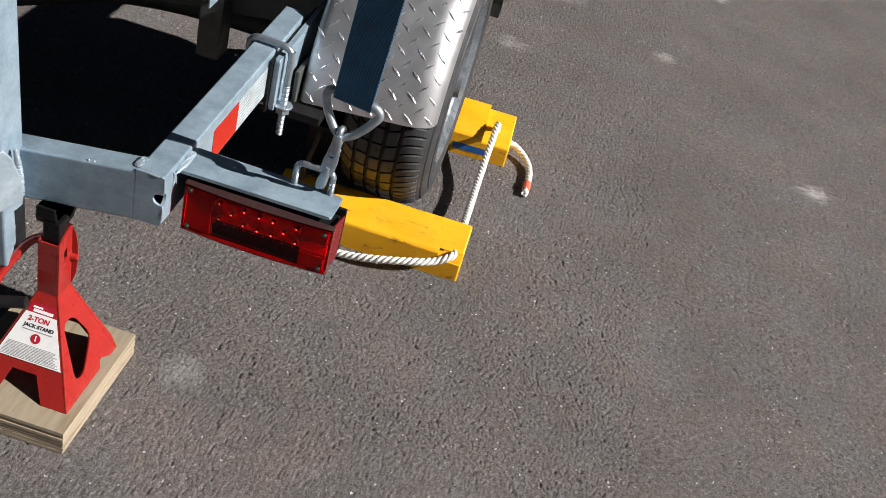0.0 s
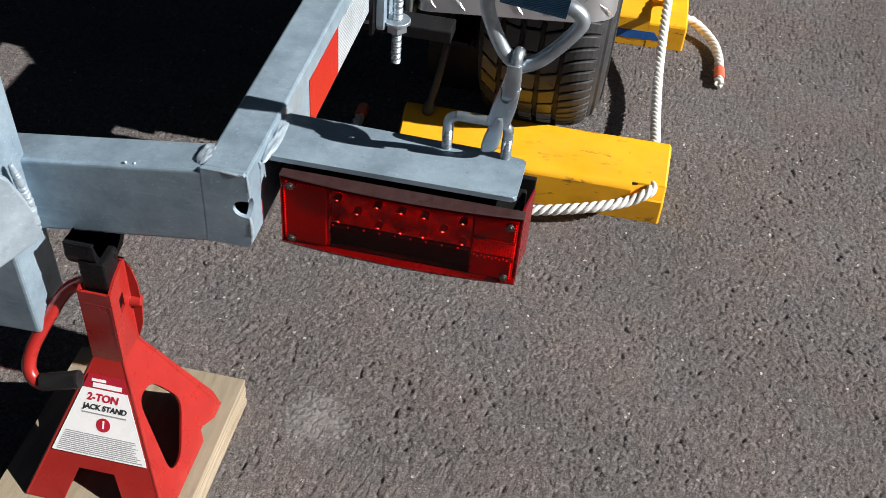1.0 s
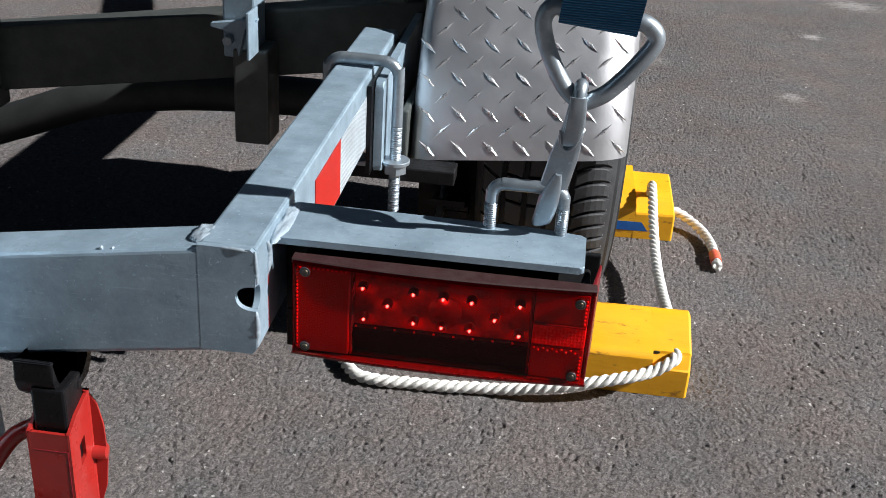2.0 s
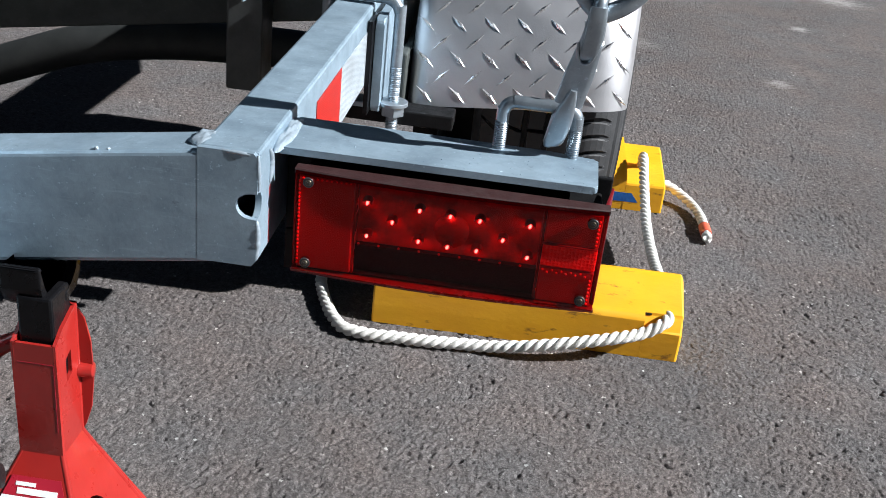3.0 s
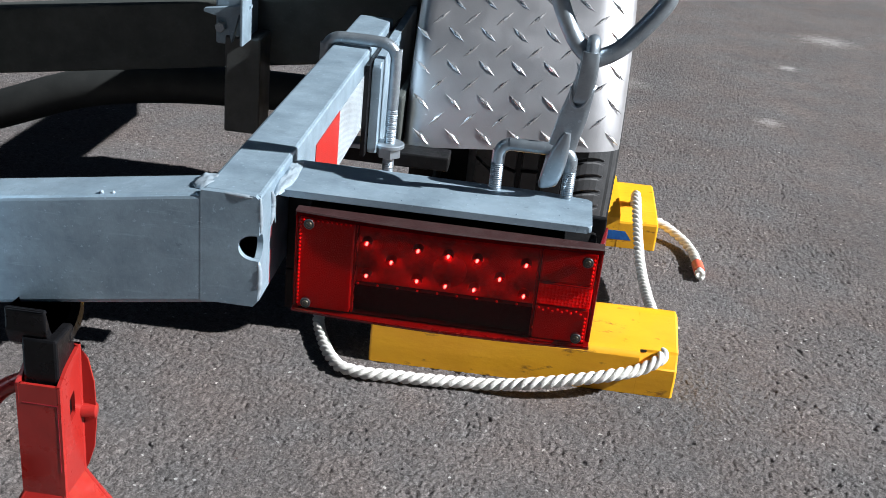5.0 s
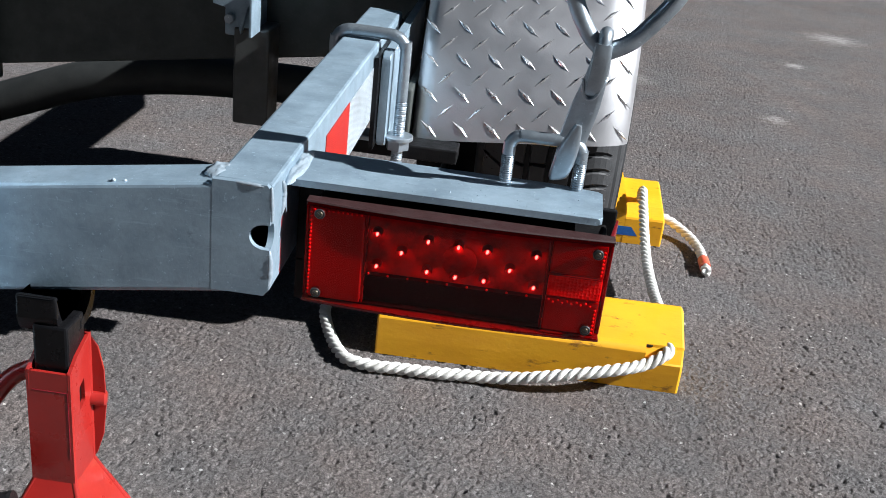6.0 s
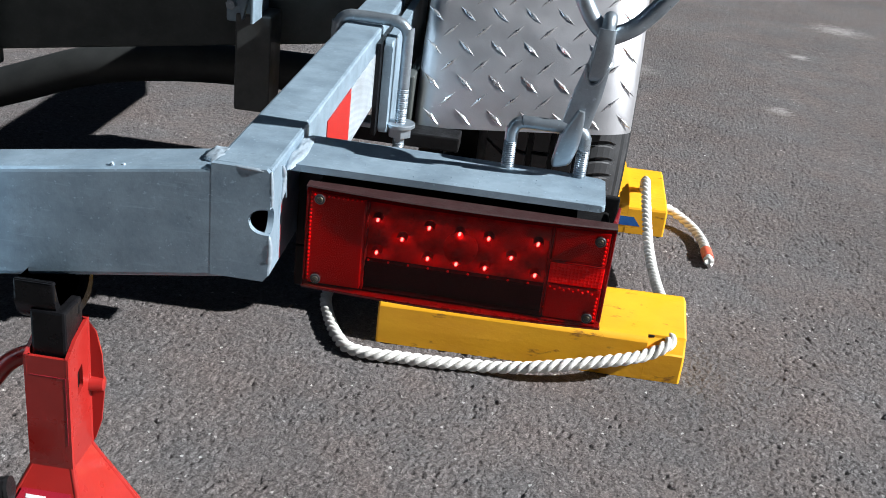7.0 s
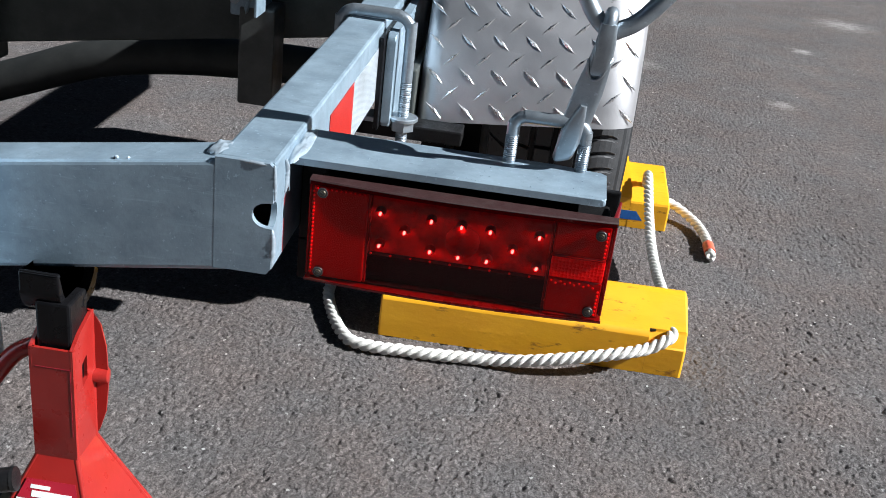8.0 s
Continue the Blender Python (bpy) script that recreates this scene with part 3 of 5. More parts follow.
# bracket angle that carries the tail light
PZ = 0.3970
plate = prism(rounded([(-0.0255, 0.0130), (0.1835, 0.0150), (0.1850, 0.0660), (0.150, 0.0715), (-0.0255, 0.0740)], 0.003), "z", PZ - 0.0048, PZ, 0.0012, 2)
add_box(plate, (0.0, 0.056, 0.325), (0.180, 0.062, PZ - 0.0045), 0.001)
part("light_bracket", plate, GALV, trailer, smooth=True)
# Black box added to darken the gap between rail and lamp.
part("shade_box", box((-0.0258, 0.0500, 0.290), (0.030, 0.0560, 0.3215), 0.001), HOUSING, trailer, "black box added for the dark gap left of the lamp")
# The pad is carried on to the rail, blacking out the shaded gap.
part("mounting_pad", box((-0.0258, 0.0505, 0.322), (0.196, 0.0555, 0.3905), 0.001), HOUSING, trailer, "black rubber mounting pad")
rng = random.Random(5)
for k in range(34):
    x, y = rng.uniform(-0.01, 0.175), rng.uniform(0.018, 0.03) + rng.choice((0, 0, 0.02))
    s = rng.uniform(0.0003, 0.0006)
    bm = bmesh.new()
    bmesh.ops.create_icosphere(bm, subdivisions=1, radius=s, matrix=Matrix.Translation((x, y, PZ)))
    part("weld_spatter", bm, GALV, trailer, smooth=True)
for x, y in ((-0.129, -0.0245), (-0.1215, -0.0240)):
    bm = bmesh.new()
    bmesh.ops.create_icosphere(bm, subdivisions=1, radius=0.0016, matrix=Matrix.Translation((x, y, 0.3945)))
    part("weld_spatter", bm, GALV_WELD, trailer, smooth=True)


# ---- tail light ----
def tail_light():
    x0, x1, z0, z1 = -0.009, 0.192, 0.315, 0.3865
    shell = bmesh.new()
    add_box(shell, (x0 + 0.002, 0.0165, z0 + 0.003), (x1 - 0.002, 0.050, z1 - 0.006), 0.002)
    add_box(shell, (x0 + 0.003, 0.0045, z0 + 0.0012), (x1 - 0.003, 0.0168, z0 + 0.0026))
    add_box(shell, (0.0312, 0.0100, z0 + 0.0026), (0.1522, 0.0168, 0.3355))
    lamp = part("tail_light", shell, HOUSING, trailer, "rectangular red LED tail light with corner screws, lit")

    def bow(x):
        return -0.0055 * (1 - (2 * (x - x0) / (x1 - x0) - 1) ** 2)

    lens = bmesh.new()
    nseg = 18
    ring = [(0.0105, z0), (0.0035, z0), (0.001, z0 + 0.0008), (0.0, z0 + 0.003), (0.0, z1 - 0.003), (0.001, z1 - 0.0008), (0.0030, z1)]
    cols = []
    for k in range(nseg + 1):
        x = x0 + (x1 - x0) * k / nseg
        cols.append([lens.verts.new((x, y + (bow(x) if y < 0.008 else 0), z)) for y, z in ring])
    for c0, c1_ in zip(cols, cols[1:]):
        for k in range(len(ring) - 1):
            lens.faces.new((c0[k], c0[k + 1], c1_[k + 1], c1_[k])).smooth = True
    part("lens", lens, RED_LENS, lamp, "transparent red plastic lens", smooth=True)
    # dusty top edge, dark sides and bottom of the rim
    top = bmesh.new()
    rows = []
    for k in range(nseg + 1):
        x = x0 - 0.001 + (x1 - x0 + 0.002) * k / nseg
        rows.append([top.verts.new((x, y + (bow(x) if y < 0.008 else 0), z)) for y, z in ((0.0032, z1 - 0.0025), (0.0028, z1 + 0.0004), (0.0036, z1 + 0.0012), (0.0120, z1 + 0.0012), (0.0124, z1 - 0.0030))])
    for a, b in zip(rows, rows[1:]):
        for k in range(5):
            top.faces.new((a[k], a[(k + 1) % 5], b[(k + 1) % 5], b[k]))
    top.faces.new(rows[0]), top.faces.new(rows[-1][::-1])
    part("lens_top_edge", top, DUSTY_RIM, lamp, "dust-covered upper edge")
    foot = bmesh.new()
    rows = []
    for k in range(nseg + 1):
        x = x0 - 0.001 + (x1 - x0 + 0.002) * k / nseg
        rows.append([foot.verts.new((x, y + (bow(x) if y < 0.008 else 0), z)) for y, z in ((0.0012, z0 + 0.0014), (0.0014, z0 - 0.0006), (0.0026, z0 - 0.0010), (0.0170, z0 - 0.0010), (0.0170, z0 + 0.0006), (0.0040, z0 + 0.0008))])
    for a, b in zip(rows, rows[1:]):
        for k in range(6):
            foot.faces.new((a[k], a[(k + 1) % 6], b[(k + 1) % 6], b[k]))
    foot.faces.new(rows[0]), foot.faces.new(rows[-1][::-1])
    part("lens_rim", foot, LENS_RIM, lamp)
    for lo, hi in (((x0 - 0.001, 0.0050, z0 + 0.003), (x0 + 0.0008, 0.0170, z1 - 0.003)), ((x1 - 0.0008, 0.0050, z0 + 0.003), (x1 + 0.001, 0.0170, z1 - 0.003))):
        part("lens_rim", box(lo, hi, 0.0006), LENS_RIM, lamp)
    # the outer end flares back to the mounting face
    flare = prism([(x1 - 0.0006, 0.0060), (x1 + 0.0048, 0.0420), (x1 + 0.0033, 0.0435), (x1 - 0.0030, 0.0080)], "z", z0 + 0.003, z1 + 0.0010, 0.0004)
    part("lens_side", flare, LENS_RIM, lamp, "translucent red outer end of the lens")
    for lo, hi in (((-0.0065, 0.0024, z0 + 0.003), (0.0295, 0.009, z1 - 0.003)), ((0.1540, 0.0024, 0.3605), (0.1895, 0.009, z1 - 0.003)),
                   ((0.1540, 0.0024, z0 + 0.003), (0.1895, 0.009, 0.3425))):
        part("reflector", box(lo, hi, 0.0008), REFLEX_RED, lamp)
    part("side_lens", box((0.154, 0.0020, 0.3435), (0.1895, 0.008, 0.3595), 0.001), CLEAR_RED, lamp)
    for lo, hi in (((0.0300, 0.0045, z0 + 0.002), (0.0312, 0.0165, z1 - 0.003)), ((0.1522, 0.0045, z0 + 0.002), (0.1534, 0.0165, z1 - 0.003)),
                   ((0.0312, 0.0080, 0.3362), (0.1522, 0.0165, 0.3374)), ((0.1534, 0.0005, 0.3593), (0.1890, 0.004, 0.3600)), ((0.1534, 0.0005, z0 + 0.0015), (0.1890, 0.004, z0 + 0.0022))):
        part("lens_ridge", box(lo, hi, 0.0002, 1), HOUSING if lo[0] == 0.0312 else LENS_RIM, lamp)
    # rows of prism beads round the reflector fields
    beads = [(-0.0062, 0.321 + k * 0.0028) for k in range(22)] + [(-0.004 + k * 0.0031, z1 - 0.0045) for k in range(11)]
    beads += [(0.1875, 0.320 + k * 0.0028) for k in range(7)] + [(0.1875, 0.3625 + k * 0.0028) for k in range(7)]
    beads += [(0.1560 + k * 0.0031, 0.3410 - (k % 2) * 0.0016) for k in range(10)] + [(0.0335 + k * 0.0135, 0.3380) for k in range(9)]
    for x, z in beads:
        bm = bmesh.new()
        bmesh.ops.create_icosphere(bm, subdivisions=1, radius=0.0010, matrix=Matrix.Translation((x, 0.0022 if x < 0.03 or x > 0.15 else 0.0085, z)))
        part("prism_bead", bm, CLEAR_RED, lamp, smooth=True)
    part("lamp_tray", box((0.0314, 0.0125, 0.3376), (0.1520, 0.0164, z1 - 0.0062), 0.0006), TRAY_RED, lamp, "dark red tray behind the diodes")
    part("emblem", turned([(0, 0.0002), (0.0, 0.0115), (0.003, 0.0115)], (0.094, 0.0092, 0.3550), (0, 1, 0), 24), TRAY_RED, lamp)
    # each diode gets a small added hood, so that it shows from the front only
    for x, z in ((0.039, 0.368), (0.056, 0.357), (0.073, 0.368), (0.093, 0.367), (0.112, 0.3665), (0.144, 0.367),
                 (0.040, 0.3445), (0.074, 0.346), (0.093, 0.345), (0.112, 0.345), (0.128, 0.355), (0.145, 0.3445)):
        deep = 0.0051 - bow(x)
        dx, dz = x + (x - 0.128) / 0.63 * deep, z + 0.0046 - 0.48 * deep
        arc = [radians(20 + 14 * k) for k in range(11)]
        hood = bmesh.new()
        rows = [[hood.verts.new((dx + r * math.cos(a), y, dz + r * math.sin(a))) for y, r in ((0.0120, 0.0034), (0.0026, 0.0037), (0.0026, 0.0040), (0.0120, 0.0038))] for a in arc]
        for a, b in zip(rows, rows[1:]):
            for k in range(4):
                hood.faces.new((a[k], a[(k + 1) % 4], b[(k + 1) % 4], b[k]))
        hood.faces.new(rows[0]), hood.faces.new(rows[-1][::-1])
        led = part("led", hood, CUP_RED, lamp, "red LED under an added hood", smooth=True)
        die = bmesh.new()
        lean = pose(0, 0, 0, 0, 14, 0).to_3x3().to_4x4()
        bmesh.ops.create_icosphere(die, subdivisions=2, radius=0.00100, matrix=Matrix.Translation((dx, 0.0075, dz)) @ lean @ Matrix.Diagonal((1, 1, 1.6, 1)))
        # The small second glow stands for the glint streaked above the diode.
        bmesh.ops.create_icosphere(die, subdivisions=1, radius=0.00050, matrix=Matrix.Translation((dx + 0.0004, 0.0078, dz + 0.0026)) @ lean @ Matrix.Diagonal((1, 1, 1.8, 1)))
        part("led_die", die, LED_DIE, led, "small glowing diode", smooth=True)
    for x, z in ((0.0, 0.3805), (0.183, 0.3785), (0.0, 0.323), (0.183, 0.323)):
        # Black disc and cross stand for the shade in recess and slot.
        part("recess_shade", turned([(0, 0.0030), (0.0004, 0.0036), (0.003, 0.0036)], (x, bow(x) - 0.0006, z), (0, 1, 0), 18), INK_BLACK, lamp)
        y = bow(x) - 0.0014
        screw = part("screw", turned([(0, 0.0006), (0.0003, 0.0018), (0.0012, 0.0024), (0.003, 0.0024)], (x, y, z), (0, 1, 0), 16), BRASS, lamp, "cross-head steel screw", smooth=True)
        cross = box((x - 0.0015, y - 0.0002, z - 0.0004), (x + 0.0015, y + 0.0006, z + 0.0004), m=Matrix.Translation((x, y, z)) @ pose(0, 0, 0, 0, 30, 0).to_3x3().to_4x4() @ Matrix.Translation((-x, -y, -z)))
        part("slot", cross, INK_BLACK, screw)


tail_light()


# ---- clamp and far frame ----
def bolt_rod(points, r, pitch=0.0016, thread=()):
    """A rod whose share of way within the thread spans is ribbed."""
    path = spline(points, 0.0008)

    def rad(t):
        for a, b in thread:
            if a <= t <= b:
                return r * (1.0 + 0.09 * math.sin(t * len(path) * 0.0008 / pitch * 2 * math.pi))
        return r

    return sweep(path, rad, 10)


def bent(corners, r, n=5):
    """Points along a bent rod: straight runs with rounded corners."""
    c = [Vector(p) for p in corners]
    out = [c[0]]
    for a, p, b in zip(c, c[1:], c[2:]):
        q0, q1 = p + (a - p).normalized() * r, p + (b - p).normalized() * r
        for k in range(n + 1):
            t = k / n
            out.append(q0 * (1 - t) ** 2 + p * 2 * t * (1 - t) + q1 * t * t)
    return out + [c[-1]]


def hex_nut(centre, r, h, axis=(0, 0, 1)):
    bm = turned([(-h / 2, r * 0.86), (-h / 2 + 0.0008, r), (h / 2 - 0.0008, r), (h / 2, r * 0.86)], centre, axis, 6)
    for f in bm.faces:
        f.smooth = False
    return bm


UY = 0.397
part("u_bolt", bolt_rod(bent([(-0.0715, UY, 0.285), (-0.0715, UY, 0.4135), (0.0005, UY - 0.004, 0.4135), (0.0005, UY - 0.006, 0.256)], 0.018), 0.0058, 0.0018, thread=((0.76, 1.0),)), ZINC, trailer, smooth=True)
# Black strip added for the dark gap between rail and plate.
part("dark_gap_strip", box((-0.0250, 0.360, 0.304), (-0.0205, 0.60, 0.397), 0.0006), BLACK_STEEL, trailer)
part("washer_plate", box((-0.080, 0.382, 0.3045), (-0.010, 0.408, 0.3105), 0.0015), ZINC, trailer)
part("washer", turned([(0, 0.0148), (0.0006, 0.0155), (0.0036, 0.0155), (0.0042, 0.0148)], (0.0005, UY - 0.006, 0.3083), (0, 0, 1), 24), ZINC, trailer, smooth=True)
part("nut", hex_nut((0.0005, UY - 0.006, 0.3028), 0.0125, 0.0105), ZINC, trailer)
part("frame_plate", prism(rounded([(0.372, 0.304), (0.372, 0.398), (0.66, 0.402), (0.66, 0.300)], 0.006), "x", -0.0195, -0.0110, 0.001), GALV, trailer)
part("frame_tube", box((-0.0040, 0.45, 0.270), (0.0040, 0.95, 0.345), 0.002), SHADED_GALV, trailer)

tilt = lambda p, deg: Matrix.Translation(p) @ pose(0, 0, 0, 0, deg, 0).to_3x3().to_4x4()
part("front_crossmember", box((-0.75, 0.0, -0.084), (0.02, 0.05, 0.0), 0.004, 3, tilt((-0.03, 0.655, 0.4145), -8.5)), SHADED_GALV, trailer, smooth=True)
part("bunk_post", box((-0.246, 0.602, 0.340), (-0.206, 0.6495, 0.66), 0.003, 2), GALV, trailer, "square steel post bolted to the cross tube")
part("post_foot", box((-0.234, 0.600, 0.231), (-0.190, 0.6525, 0.352), 0.003, 2), SHADED_POST, trailer, "stained foot of the post, darkened for the shade on it")
part("bunk_bracket", prism([(-0.256, 0.3835), (-0.200, 0.3925), (-0.200, 0.389), (-0.214, 0.380), (-0.2185, 0.362), (-0.2225, 0.346), (-0.2285, 0.374), (-0.256, 0.3800)], "y", 0.588, 0.5985), GALV, trailer)
part("bracket_flange", box((-0.2048, 0.560, 0.350), (-0.2012, 0.5995, 0.406), 0.001), GALV, trailer)
part("bolt_head", hex_nut((-0.238, 0.596, 0.362), 0.0065, 0.008, (0, 1, 0)), ZINC, trailer)
part("bunk_post", box((-0.632, 0.620, 0.228), (-0.566, 0.675, 0.66), 0.003), SHADED_GALV, trailer)
# Mostly out of view; place and rise are set by the shadow it casts.
part("main_rail", prism([(0.585, 0.4255), (1.25, 0.4255), (2.90, 0.904), (2.90, 0.994), (1.25, 0.515), (0.585, 0.515)], "x", -0.055, -0.022, 0.003), SHADED_GALV, trailer)
part("axle", sweep(spline([(-0.86, 0.80, 0.068), (-0.63, 0.80, 0.153), (-0.51, 0.80, 0.198), (-0.40, 0.80, 0.220), (-0.28, 0.80, 0.230), (-0.15, 0.80, 0.232), (0.13, 0.78, 0.235)], 0.02), 0.028, 20), SHADED_STEEL, trailer, smooth=True)

part("spring_end", sweep(spline([(0.040, 0.60, 0.235), (0.034, 0.56, 0.180), (0.022, 0.548, 0.110), (0.014, 0.548, 0.068)], 0.006), lambda t: 0.005 + 0.004 * (t > 0.85), 10), SHADED_STEEL, trailer, smooth=True)

# Unseen leaf-spring shape, added to shade the ground beside the tyre.
spring = [(0.515, 0.215), (0.58, 0.190), (0.68, 0.172), (0.80, 0.170), (0.94, 0.195), (1.05, 0.240)]
for k, (a, b) in enumerate(((0, 6), (1, 6), (1, 5))):
    run = spline([(0.045, y, z - k * 0.0085) for y, z in spring[a:b]], 0.02)
    leaf = [(p.y, p.z + 0.0036) for p in run] + [(p.y, p.z - 0.0036) for p in run[::-1]]
    part("shade_leaf", prism(leaf, "x", 0.023, 0.067), BLACK_STEEL, trailer)

# Black plate added to keep the space under the fender dark.
part("shade_plate", prism(rounded([(0.001, 0.305), (0.001, 0.110), (0.012, 0.085), (0.076, 0.085), (0.083, 0.110), (0.083, 0.305)], 0.008), "y", 0.606, 0.628, 0.001), HOUSING, trailer, "black plate added for the dark under the fender")
# Lengthened unseen to the right, to cast a strip of shadow.
part("clamp_plate", box((-0.078, 0.402, 0.284), (0.062, 0.434, 0.2990), 0.0015), HOUSING, trailer, "dark lower clamp plate")

# upright stub at the rear with its welded gusset
part("rear_upright", box((-0.286, -0.070, 0.212), (-0.2185, -0.018, 0.92), 0.004, 3, Matrix.Translation((-0.229, 0, 0.3)) @ pose(0, 0, 0, 0, -2.0, 0) @ Matrix.Translation((0.229, 0, -0.3))), GALV, trailer, smooth=True)
gus = prism([(-0.030, 0.296), (0.022, 0.316), (0.020, 0.350), (0.008, 0.385), (-0.004, 0.400), (-0.020, 0.388), (-0.034, 0.31)], "y", -0.006, 0.0, 0.002, 2,
            Matrix.Translation((-0.222, -0.062, 0)) @ pose(0, 0, 0, 0, 0, 48))
part("gusset", gus, GALV_WELD, trailer, smooth=True)
part("weld", bead([(-0.2130, -0.052, 0.395), (-0.2090, -0.0490, 0.36), (-0.2060, -0.0480, 0.322)], 0.0042, 11), GALV_WELD, trailer, smooth=True)

# ---- fender and wheel ----
WY, WZ, WR = 0.762, 0.261, 0.260
FR, FENDER_Y = 0.309, 0.762


def fender_place(x, a, dr):
    """A point of the fender: x across, a round the wheel (radians), dr outside the shell."""
    r = FR + dr
    return Vector((x, FENDER_Y + r * math.cos(a), 0.251 + r * math.sin(a) + (x - 0.10) * 0.098))


A0, A1 = radians(171.5), radians(40)


def fender():
    prof = [(0.005, -0.035), (0.0055, -0.018), (0.0080, -0.0095), (0.0130, -0.0040), (0.0190, -0.0010), (0.027, 0.0), (0.198, 0.0), (0.210, -0.0022), (0.220, -0.0060), (0.229, -0.0115), (0.236, -0.0185), (0.2410, -0.0280), (0.2430, -0.045)]
    inner = [(x + (0.002 if x < 0.02 else -0.002 if x > 0.23 else 0), d - (0.0 if d < -0.03 else 0.002)) for x, d in prof]
    loop = prof + inner[::-1]
    bm = bmesh.new()
    rings = []
    n = 44
    for i in range(n + 1):
        a = A0 + (A1 - A0) * i / n
        rings.append([bm.verts.new(fender_place(x, a, d)) for x, d in loop])
    m = len(loop)
    for a, b in zip(rings, rings[1:]):
        for k in range(m):
            bm.faces.new((a[k], a[(k + 1) % m], b[(k + 1) % m], b[k])).smooth = True
    for r in (rings[0], rings[-1]):
        for k in range(len(prof) - 1):
            bm.faces.new((r[k], r[k + 1], r[m - 2 - k], r[m - 1 - k]))
    return bm


fend = part("fender", fender(), TREAD_ALU, trailer, "diamond tread-plate aluminium wheel fender", smooth=True)


def treads():
    bm = bmesh.new()
    rows = int(FR * abs(A1 - A0) / 0.0185)
    for j in range(rows):
        along = 0.0135 + j * 0.0185
        a = A0 - along / FR
        for k in range(8):
            x = 0.0185 + k * 0.0345 + (0.01725 if j % 2 else 0) - ((along - 0.0872) * 0.075 if along < 0.2 else 0.0085)
            if not 0.014 < x < 0.236:
                continue
            lean = 0.75 if j % 2 == 0 else -0.75
            big = 1.0 if j % 2 == 0 else 0.92
            L, W = 0.0130 * big, 0.0022 * big
            pts = []
            for u, v, d in ((-L, 0, 0), (0, -W, 0), (L, 0, 0), (0, W, 0), (-L * 0.45, 0, 0.0012), (L * 0.45, 0, 0.0012)):
                du = u * math.cos(lean) - v * math.sin(lean)
                dv = u * math.sin(lean) + v * math.cos(lean)
                xx = x + du
                bow = -0.0022 * ((xx - 0.198) / 0.012) ** 1.65 if xx > 0.198 else 0
                pts.append(bm.verts.new(fender_place(xx, a + dv / FR, d + bow)))
            w, s, e, nn, t0, t1 = pts
            for f in ((w, s, t0), (s, t1, t0), (s, e, t1), (e, nn, t1), (nn, t0, t1), (nn, w, t0)):
                bm.faces.new(f)
    return bm


tagged(part("raised_tread", treads(), ALU_RAISED, fend), kind="stuff")


